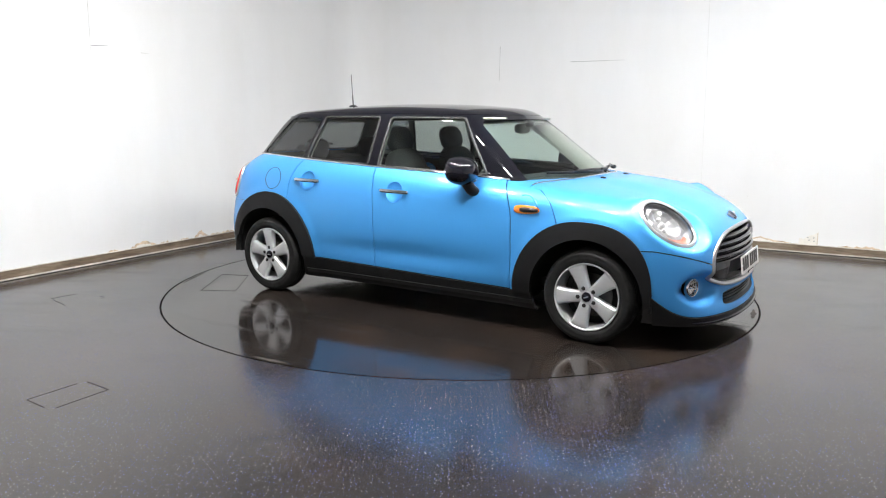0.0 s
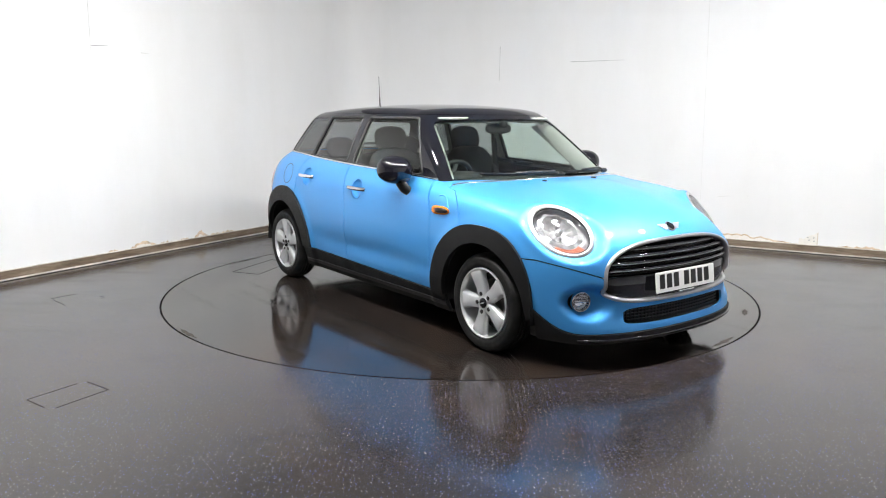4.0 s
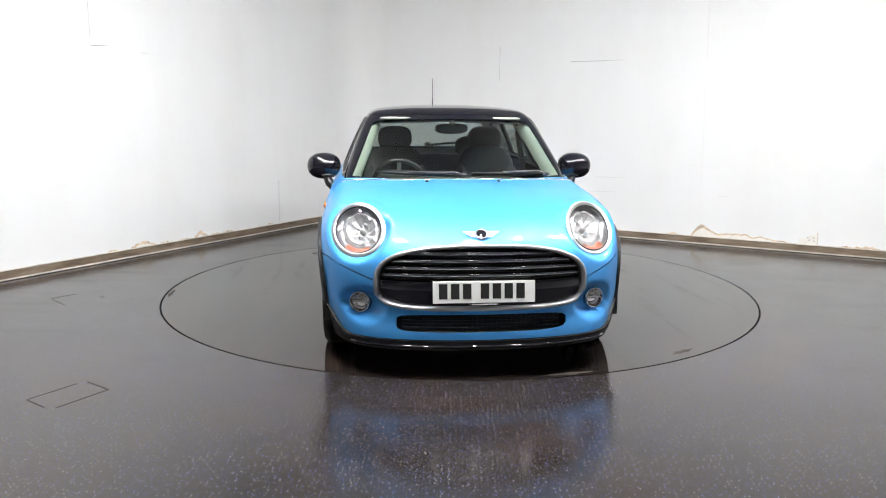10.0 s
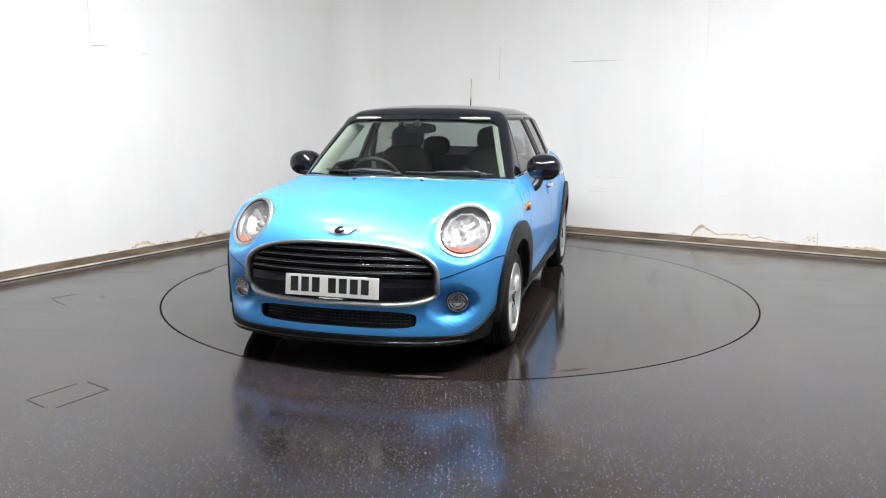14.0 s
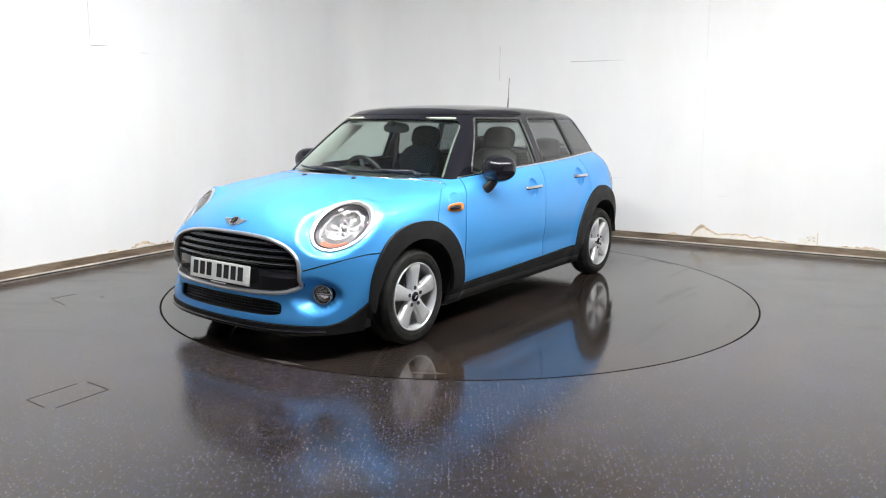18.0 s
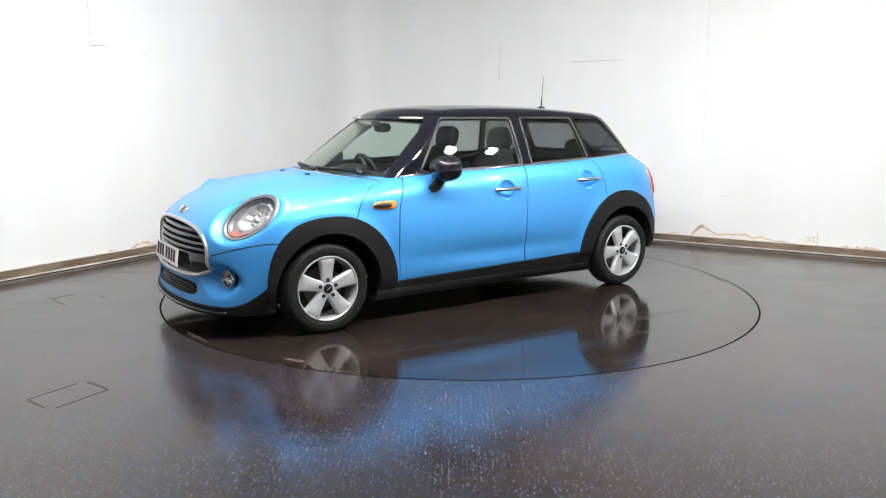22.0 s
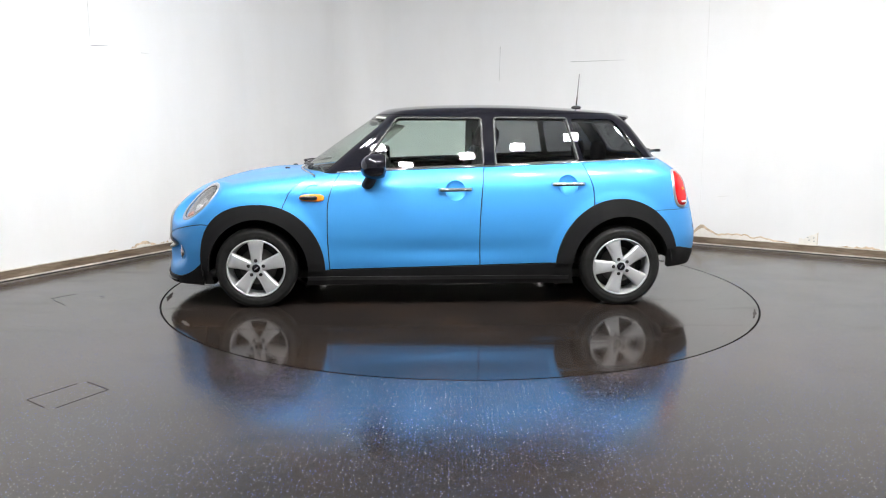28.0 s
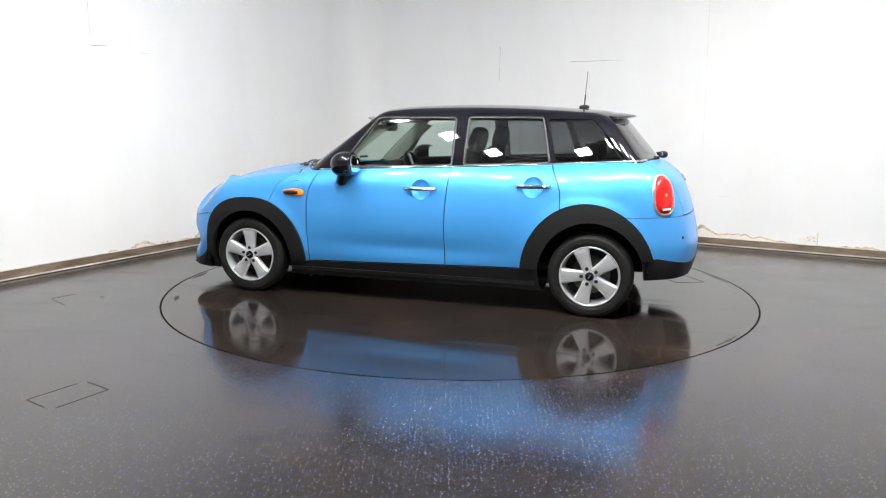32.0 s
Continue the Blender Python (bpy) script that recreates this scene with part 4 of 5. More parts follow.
def build_headlamp(car, skin, s):
    lamp = new("headlamp")
    lamp.parent = car
    lamp["label"] = "oval headlamp with chrome ring and clear lens"
    flip = np.array([1, s, 1.0])
    nrm = LAMP_N * flip
    p, nn = lamp_ring(s, 0.935)
    v, f = sweep(p, nn, [(-0.0125, -0.05), (-0.0125, 0.001), (-0.009, 0.0035), (0.003, 0.007), (0.009, 0.007), (0.0125, 0.003), (0.0125, -0.05)])
    part_of("chrome_ring", v, f, SATIN, lamp, "satin chrome ring")
    p1, n1 = lamp_ring(s, 0.845)
    v, f = sweep(p1, n1, round_profile(0.0035, 0.005, 8))
    part_of("seal", v, f, BLACK, lamp, "black inner seal")
    p2, n2 = lamp_ring(s, 0.83)
    c = p2.mean(0)
    n = len(p2)

    def layer(scale, depth):
        return c + (p2 - c) * scale - nrm * depth
    rings = [layer(1.02, 0.004), layer(0.97, 0.022), layer(0.80, 0.030), layer(0.74, 0.030), layer(0.72, 0.045), layer(0.66, 0.10)]
    v = np.concatenate(rings)
    f = [(i * n + k, i * n + (k + 1) % n, (i + 1) * n + (k + 1) % n, (i + 1) * n + k) for i in range(len(rings) - 1) for k in range(n)]
    part_of("bezel", v, f, BEZEL, lamp, "grey inner bezel")
    # the bright reflector bowl, with a few flat facets
    up, uu = LAMP_V * flip, LAMP_U * flip
    rise = (LAMP_V - LAMP_U) * 0.707 * flip
    bowl, bf, m = [], [], 20
    for r, d in ((1.30, 0.030), (0.98, 0.020), (0.80, 0.040), (0.52, 0.058), (0.26, 0.066), (0.0, 0.068)):
        for k in range(m):
            a = 2 * math.pi * k / m
            bowl.append(c + uu * 0.082 * r * math.cos(a) + up * 0.112 * r * math.sin(a) + rise * 0.018 - nrm * (d + (0.006 if (k % 2 and r > 0.3) else 0.0)))
    for i in range(5):
        for k in range(m):
            bf.append((i * m + k, i * m + (k + 1) % m, (i + 1) * m + (k + 1) % m, (i + 1) * m + k))
    part_of("reflector", bowl, bf, REFLECT, lamp, "bright facetted reflector", False)
    for off, r, ln in ((0.0, 0.017, 0.050), (0.042, 0.011, 0.045), (-0.036, 0.012, 0.045)):
        v, f = lathe([(r, -0.03), (r, 0.0), (r * 0.8, 0.006), (0.0, 0.009)], 20)
        z = Vector(nrm)
        mat = Matrix.Translation(Vector(c + rise * (0.018 + off) - nrm * (0.092 - ln))) @ z.to_track_quat("Z", "Y").to_matrix().to_4x4()
        part_of("bulb_shield", moved(v, mat), f, REFLECT, lamp)
    # salmon indicator along the foot
    ks = [k for k in range(n) if math.radians(270) <= 2 * math.pi * k / n <= math.radians(345)]
    r0, r1, r2 = layer(0.985, 0.014), layer(0.74, 0.020), layer(0.70, 0.034)
    v = np.concatenate([r0[ks], r1[ks], r2[ks]])
    q = len(ks)
    f = [(j * q + k, j * q + k + 1, (j + 1) * q + k + 1, (j + 1) * q + k) for j in range(2) for k in range(q - 1)]
    part_of("indicator", v, f, SALMON, lamp, "pale orange indicator lens")
    rings = [layer(1.03, 0.0), layer(0.9, -0.007), layer(0.65, -0.014), layer(0.35, -0.018), layer(0.01, -0.020)]
    v = np.concatenate(rings)
    part_of("lens", v, [(i * n + k, i * n + (k + 1) % n, (i + 1) * n + (k + 1) % n, (i + 1) * n + k) for i in range(4) for k in range(n)], LENS, lamp, "clear domed lamp lens")


def grille_outline(scale, n=120):
    a = np.arange(n) * 2 * math.pi / n
    c, s = np.cos(a), np.sin(a)
    e = np.where(s > 0, 2 / 2.8, 2 / 4.5)
    h = np.where(s > 0, 0.190, 0.134) * (1 - (1 - scale) * 2.6)
    return np.stack([0.552 * scale * np.sign(c) * np.abs(c) ** e, GZ + h * np.sign(s) * np.abs(s) ** e], -1)


def half_width(z, scale=0.96):
    h, e = (0.190, 2.8) if z > GZ else (0.134, 4.5)
    t = min(1.0, abs(z - GZ) / (h * (1 - (1 - scale) * 2.6)))
    return 0.552 * scale * (1 - t ** e) ** (1 / e)


def nose_strip(z, half, profile, push, n=40):
    y = np.linspace(-half, half, n)
    p, nn = nose_points(np.stack([y, np.full(n, z)], -1))
    nn[:, 2] = 0
    nn /= np.linalg.norm(nn, axis=1)[:, None]
    return sweep(p + nn * push, nn, profile, False)


def build_grille(car):
    grille = new("grille")
    grille.parent = car
    grille["label"] = "black radiator grille in a chrome frame"
    p, nn = nose_points(grille_outline(0.985))
    nn[:, 2] *= 0.3
    nn /= np.linalg.norm(nn, axis=1)[:, None]
    v, f = sweep(p, nn, [(-0.011, -0.03), (-0.011, 0.003), (-0.007, 0.010), (0.002, 0.011), (0.009, 0.006), (0.011, -0.004), (0.011, -0.03)])
    part_of("frame", v, f, SATIN, grille, "rounded satin chrome frame")
    # black backing bowl
    rings = [(0.97, -0.02), (0.95, -0.055), (0.6, -0.062), (0.25, -0.064), (0.02, -0.065)]
    vv, n = [], 120
    for sc, d in rings:
        q, _ = nose_points(np.stack([grille_outline(0.97, n)[:, 0] * sc / 0.97, GZ + (grille_outline(0.97, n)[:, 1] - GZ) * sc / 0.97], -1))
        vv.append(q + np.array([d, 0, 0]))
    v = np.concatenate(vv)
    f = [(i * n + k, i * n + (k + 1) % n, (i + 1) * n + (k + 1) % n, (i + 1) * n + k) for i in range(len(rings) - 1) for k in range(n)]
    part_of("backing", v, f, BLACK, grille)
    for z in (0.632, 0.597, 0.562, 0.527):
        bar = [(-0.013, -0.045), (-0.013, -0.008), (-0.011, -0.003), (0.008, 0.0), (0.011, -0.003), (0.011, -0.045)]
        v, f = nose_strip(z, half_width(z) - 0.004, bar, -0.010)
        slat = part_of("slat", v, f, BLACK_GLOSS, grille, "gloss black grille slat")
        # thin grey strip added as the slat's highlight
        v, f = nose_strip(z + 0.003, half_width(z) - 0.010, [(-0.0011, -0.004), (-0.0011, 0.0012), (0.0011, 0.0012), (0.0011, -0.004)], -0.010)
        part_of("highlight_strip", v, f, BEZEL, slat, "thin grey strip standing in for the slat's highlight")
    # lower satin black panel that carries the plate
    yy = np.linspace(-1, 1, 41)
    rows = []
    for z in (0.505, 0.498, 0.45, 0.41, 0.380, 0.372):
        hw = half_width(z, 0.965) - 0.004
        q, _ = nose_points(np.stack([yy * hw, np.full(41, z)], -1))
        rows.append(q + np.array([-0.030 if z == 0.505 else -0.018, 0, 0]))
    v = np.concatenate(rows)
    f = [(i * 41 + k, i * 41 + k + 1, (i + 1) * 41 + k + 1, (i + 1) * 41 + k) for i in range(5) for k in range(40)]
    part_of("lower_panel", v, f, BLACK_GLOSS, grille, "gloss black lower panel")


def build_plate(car):
    """Front plate; its writing is drawn as plain bars."""
    holder = new("number_plate")
    holder.parent = car
    holder["label"] = "white front number plate with black bars"
    holder.matrix_basis = pose(2.028, 0, 0.455, 0, -7, 0)
    part("plate", box((0.006, 0.520, 0.111), (0, 0, 0), 0.002), PLATE_WHITE, holder)
    for k in range(7):
        y = 0.208 - k * 0.0605 - (0.030 if k >= 3 else 0.0)
        part("bar", box((0.002, 0.043, 0.077), (0.0038, -y, 0.004), 0.0006), BLACK, holder, "plain black bar")
    part("strip", box((0.005, 0.160, 0.012), (0.001, 0, -0.063), 0.001), BLACK, holder, "black dealer strip")
    part("strip_bar", box((0.002, 0.130, 0.005), (0.0040, 0, -0.063)), PLATE_WHITE, holder, "thin white bar")
    for y in (-0.236, 0.236):
        v, f = blob((0.004, y, 0.0), (0.002, 0.006, 0.006), 2, None, 12, 8)
        part_of("screw", v, f, PLATE_WHITE, holder)


def build_intake(car):
    intake = new("lower_intake")
    intake.parent = car
    intake["label"] = "black honeycomb lower air intake"
    yy = np.linspace(-0.45, 0.45, 41)
    rows = []
    for z, d in ((0.335, -0.006), (0.325, -0.05), (0.25, -0.05), (0.238, -0.006)):
        q, _ = nose_points(np.stack([yy, np.full(41, z)], -1))
        rows.append(q + np.array([d, 0, 0]))
    v = np.concatenate(rows)
    part_of("backing", v, [(i * 41 + k, i * 41 + k + 1, (i + 1) * 41 + k + 1, (i + 1) * 41 + k) for i in range(3) for k in range(40)], BLACK, intake)
    for z in (0.262, 0.279, 0.296, 0.313):
        v, f = nose_strip(z, 0.415, [(-0.0022, -0.012), (-0.0022, 0.0), (0.0022, 0.0), (0.0022, -0.012)], -0.022)
        part_of("mesh_bar", v, f, BLACK_SATIN, intake)
    for k in range(33):
        y = -0.40 + 0.025 * k
        q, _ = nose_points([[y, 0.287]])
        part("mesh_post", box((0.010, 0.004, 0.068), (q[0][0] - 0.029, y, 0.287)), BLACK_SATIN, intake)


def build_fog(car, s):
    fog = new("fog_lamp")
    fog.parent = car
    fog["label"] = "round fog lamp in a blue recess"
    q, nn = nose_points([[0.620 * s, 0.370]])
    d = Vector((0.93, 0.30 * s, 0.0)).normalized()
    m = Matrix.Translation(Vector(q[0]) + d * 0.018) @ d.to_track_quat("Z", "Y").to_matrix().to_4x4()
    v, f = lathe([(0.056, -0.03), (0.056, 0.004), (0.053, 0.008), (0.050, 0.008), (0.048, 0.004), (0.047, -0.03)], 48, True)
    part_of("chrome_ring", moved(v, m), f, CHROME, fog, "chrome ring")
    v, f = lathe([(0.048, 0.002), (0.042, -0.012), (0.028, -0.022), (0.0, -0.027)], 14)
    part_of("reflector", moved(v, m), f, CHROME, fog, "bright reflector", False)
    part("shade", box((0.086, 0.010, 0.010), (0, 0.0, -0.004), 0.003, None), CHROME, fog).matrix_basis = m
    v, f = lathe([(0.048, 0.004), (0.038, 0.009), (0.020, 0.013), (0.0, 0.014)], 36)
    part_of("lens", moved(v, m), f, LENS, fog, "clear lens")


def build_emblem(car, at, normal, scale=1.0):
    """A plain winged disc."""
    emblem = new("emblem")
    emblem.parent = car
    emblem["label"] = "small winged chrome emblem"
    n = Vector(normal).normalized()
    up = Vector((0, 0, 1))
    across = up.cross(n).normalized()
    up = n.cross(across)
    m = Matrix((across, up, n)).transposed().to_4x4()
    m.translation = Vector(at)
    v, f = lathe([(0.026, -0.004), (0.026, 0.004), (0.022, 0.006), (0.020, 0.004)], 32)
    part_of("ring", moved([Vector(q) * scale for q in v], m), f, CHROME, emblem)
    v, f = lathe([(0.021, 0.003), (0.0, 0.005)], 32)
    part_of("disc", moved([Vector(q) * scale for q in v], m), f, BLACK_GLOSS, emblem, "black disc")
    for s in (1, -1):
        for k in range(4):
            ln, h = 0.048 - 0.009 * k, 0.012 - 0.008 * k
            bm = box((ln * scale, 0.0065 * scale, 0.004), (s * (0.024 + ln / 2) * scale, h * scale, 0.001), 0.001)
            bmesh.ops.transform(bm, matrix=m, verts=bm.verts)
            part("feather", bm, SATIN, emblem)


def build_mirror(car, s):
    mirror = new("door_mirror")
    mirror.parent = car
    mirror["label"] = "gloss black door mirror"
    v, f = blob((0.447, 0.875 * s, 0.992), (0.104, 0.114, 0.088), 2.3)
    v = [Vector((q.x if q.x > 0.385 else 0.385 + (q.x - 0.385) * 0.15, q.y, q.z - 0.10 * (q.x - 0.455) * 0.6)) for q in (Vector(a) for a in v)]
    part_of("cap", v, f, BLACK_GLOSS, mirror, "gloss black mirror cap")
    v, f = blob((0.379, 0.862 * s, 1.0), (0.006, 0.086, 0.062), 3.0)
    part_of("mirror_glass", v, f, MIRROR, mirror, "mirror glass")
    path = np.array([[0.515, 0.785 * s, 0.848], [0.512, 0.812 * s, 0.855], [0.500, 0.836 * s, 0.875], [0.480, 0.850 * s, 0.910], [0.462, 0.858 * s, 0.950]])
    nrm = np.tile([1.0, 0.0, 0.3], (5, 1))
    v, f = sweep(path, nrm, round_profile(0.030, 0.040, 14), False)
    part_of("arm", v, f, BLACK_SATIN, mirror, "black mirror arm")
    v, f = blob((0.47, 0.855 * s, 0.935), (0.070, 0.060, 0.018), 2.4)
    part_of("under_cover", v, f, BLACK_SATIN, mirror)


def build_handle(car, x0, x1, z, s):
    xs = np.linspace(x0, x1, 14)
    t = np.linspace(0, 1, 14)
    p, nn = side_points(np.stack([xs, z + 0.004 * t], -1), s)
    flat = np.median(np.abs(p[[0, 1, -2, -1], 1]))
    p[:, 1] = s * (flat + 0.006 + 0.024 * np.sin(np.pi * t) ** 0.5)
    nn[:] = (0, s, 0.1)
    v, f = sweep(p, nn, [(-0.013, -0.004), (-0.014, 0.002), (-0.009, 0.009), (0.0, 0.011), (0.009, 0.009), (0.014, 0.002), (0.013, -0.004)], False)
    part_of("door_handle", v, f, CHROME, car, "chrome door handle")


def build_cup(car, x, z, s):
    a = np.arange(40) * 2 * math.pi / 40
    rings = []
    for r, d in ((0.0705, -0.001), (0.068, -0.004), (0.060, -0.013), (0.045, -0.021), (0.024, -0.026), (0.001, -0.027)):
        p, nn = side_points(np.stack([x + r * np.cos(a), z + r * np.sin(a)], -1), s)
        rings.append(p + np.array([0, s * d, 0]))
    v = np.concatenate(rings)
    f = [(i * 40 + k, i * 40 + (k + 1) % 40, (i + 1) * 40 + (k + 1) % 40, (i + 1) * 40 + k) for i in range(5) for k in range(40)]
    part_of("handle_cup", v, f if s < 0 else [q[::-1] for q in f], PAINT, car, "blue hollow behind the handle")


def build_repeater(car, s):
    rep = new("side_repeater")
    rep.parent = car
    rep["label"] = "amber side indicator with dark centre"
    a = np.arange(40) * 2 * math.pi / 40

    def outline(k):
        x = 0.888 + 0.086 * k * np.sign(np.cos(a)) * np.abs(np.cos(a)) ** 0.75
        z = 0.774 + (0.026 * k - 0.004 * (x - 0.888) / 0.086) * np.sign(np.sin(a)) * np.abs(np.sin(a)) ** 0.75
        return np.stack([x, z], -1)
    rings = []
    for k, d in ((1.0, -0.004), (0.97, 0.009), (0.80, 0.013), (0.45, 0.014), (0.02, 0.014)):
        p, nn = side_points(outline(k), s)
        rings.append(p + nn * d)
    v = np.concatenate(rings)
    f = [(i * 40 + k, i * 40 + (k + 1) % 40, (i + 1) * 40 + (k + 1) % 40, (i + 1) * 40 + k) for i in range(4) for k in range(40)]
    part_of("lens", v, f, AMBER, rep, "amber lens")
    rings = []
    for k, d in ((0.72, 0.010), (0.69, 0.017), (0.02, 0.018)):
        o = outline(k)
        o[:, 0] += 0.018
        p, nn = side_points(np.stack([o[:, 0], 0.774 + (o[:, 1] - 0.774) * 0.85], -1), s)
        rings.append(p + nn * d)
    v = np.concatenate(rings)
    part_of("centre", v, [(i * 40 + k, i * 40 + (k + 1) % 40, (i + 1) * 40 + (k + 1) % 40, (i + 1) * 40 + k) for i in range(2) for k in range(40)], BLACK_SATIN, rep, "dark centre bar")
    ridge = np.array([[0.845, 0.858], [0.87, 0.863], [0.895, 0.860], [0.918, 0.848], [0.938, 0.826], [0.956, 0.800], [0.968, 0.782]])
    p, nn = side_points(ridge, s)
    v, f = sweep(p - nn * 0.002, nn, [(-0.010, -0.004), (-0.004, 0.004), (0.002, 0.006), (0.006, 0.003), (0.008, -0.004)], False)
    part_of("scoop_edge", v, f, PAINT, rep, "blue raised scoop edge")


TAIL_C = np.array([-1.715, 0.665, 0.825])
TAIL_N = np.array([-0.68, 0.72, 0.08])
TAIL_N = TAIL_N / np.linalg.norm(TAIL_N)
TAIL_U = np.cross([0, 0, 1.0], TAIL_N)
TAIL_U = TAIL_U / np.linalg.norm(TAIL_U)
TAIL_V = np.cross(TAIL_N, TAIL_U)


def build_tail_lamp(car, s):
    lamp = new("tail_lamp")
    lamp.parent = car
    lamp["label"] = "upright red tail lamp in a chrome ring"
    flip = np.array([1, s, 1.0])
    n = 56
    a = np.arange(n) * 2 * math.pi / n

    def ring(k):
        cu, sv = np.sign(np.cos(a)) * np.abs(np.cos(a)) ** 0.8, np.sign(np.sin(a)) * np.abs(np.sin(a)) ** 0.8
        q = TAIL_C + cu[:, None] * TAIL_U * 0.082 * k + sv[:, None] * TAIL_V * 0.128 * k + (sv * 0.018)[:, None] * TAIL_U
        return on_form(lower_form, (q + TAIL_N * 0.25) * flip, -TAIL_N * flip, 0.6)
    p, nn = ring(1.0)
    v, f = sweep(p, nn, [(-0.011, -0.008), (-0.011, 0.005), (-0.004, 0.011), (0.006, 0.009), (0.011, 0.002), (0.011, -0.008)])
    part_of("chrome_ring", v, f, SATIN, lamp, "satin chrome ring")
    for name, ks, mat, lab in (("lens", ((0.97, 0.0), (0.93, 0.012), (0.7, 0.018), (0.3, 0.020), (0.01, 0.020)), RED, "red lens"),):
        rings = []
        for k, d in ks:
            p, nn = ring(k)
            rings.append(p + nn * d)
        v = np.concatenate(rings)
        part_of(name, v, [(i * n + k, i * n + (k + 1) % n, (i + 1) * n + (k + 1) % n, (i + 1) * n + k) for i in range(len(ks) - 1) for k in range(n)], mat, lamp, lab)
    p, nn = on_form(lower_form, ((TAIL_C - TAIL_V * 0.005 + TAIL_N * 0.25) * flip)[None], -TAIL_N * flip, 0.6)
    c = p[0] + nn[0] * 0.020
    v, f = blob(c - nn[0] * 0.006, (0.013, 0.013, 0.013), 2.0, None, 16, 10)
    part_of("indicator", v, f, AMBER, lamp, "orange indicator")
    strip = np.array([-0.030, -0.015, 0.0, 0.015, 0.030])
    q = TAIL_C + strip[:, None] * TAIL_U - 0.095 * TAIL_V - 0.010 * TAIL_U
    p, nn = on_form(lower_form, (q + TAIL_N * 0.25) * flip, -TAIL_N * flip, 0.6)
    v, f = sweep(p + nn * 0.016, nn, [(-0.006, -0.004), (-0.005, 0.003), (0.005, 0.003), (0.006, -0.004)], False)
    part_of("reversing_strip", v, f, PLATE_WHITE, lamp, "clear white reversing strip")


def build_belt(car):
    xs = np.linspace(-1.60, 0.72, 60)
    left, ln = side_points(np.stack([xs, belt_line(xs) + 0.004], -1), 1, cabin_form)
    ys = np.linspace(0.74, -0.74, 40)
    x = 1.040 - 0.30 * ys**2
    mid, mn = on_form(lower_form, np.stack([x, ys, np.full(40, 1.3)], -1), np.array([0, 0, -1.0]), 0.9)
    for s in (1, -1):
        flip = np.array([1, s, 1.0])
        v, f = sweep(left * flip, np.tile([0.0, s, 0.5], (60, 1)), [(-0.008, -0.012), (-0.008, 0.003), (-0.003, 0.008), (0.003, 0.008), (0.008, 0.003), (0.008, -0.012)], False)
        part_of("belt_trim", v, f, CHROME, car, "chrome strip under the windows")
    v, f = sweep(mid, mn, [(-0.007, -0.01), (-0.007, 0.003), (0.0, 0.007), (0.007, 0.003), (0.007, -0.01)], False)
    part_of("screen_trim", v, f, CHROME, car, "chrome strip at the foot of the windscreen")


def build_window_trims(car):
    for s in (1, -1):
        for g, cx, cz in ((win_front, 0.02, 1.13), (win_rear, -0.66, 1.15)):
            o = ring_of(g, cx, cz, 110)
            p, nn = side_points(o, s, cabin_form)
            v, f = sweep(p, nn, [(-0.008, -0.012), (-0.008, 0.002), (-0.004, 0.005), (0.004, 0.005), (0.008, 0.002), (0.008, -0.012)])
            part_of("window_frame", v, f, FRAME_GREY, car, "grey window frame")


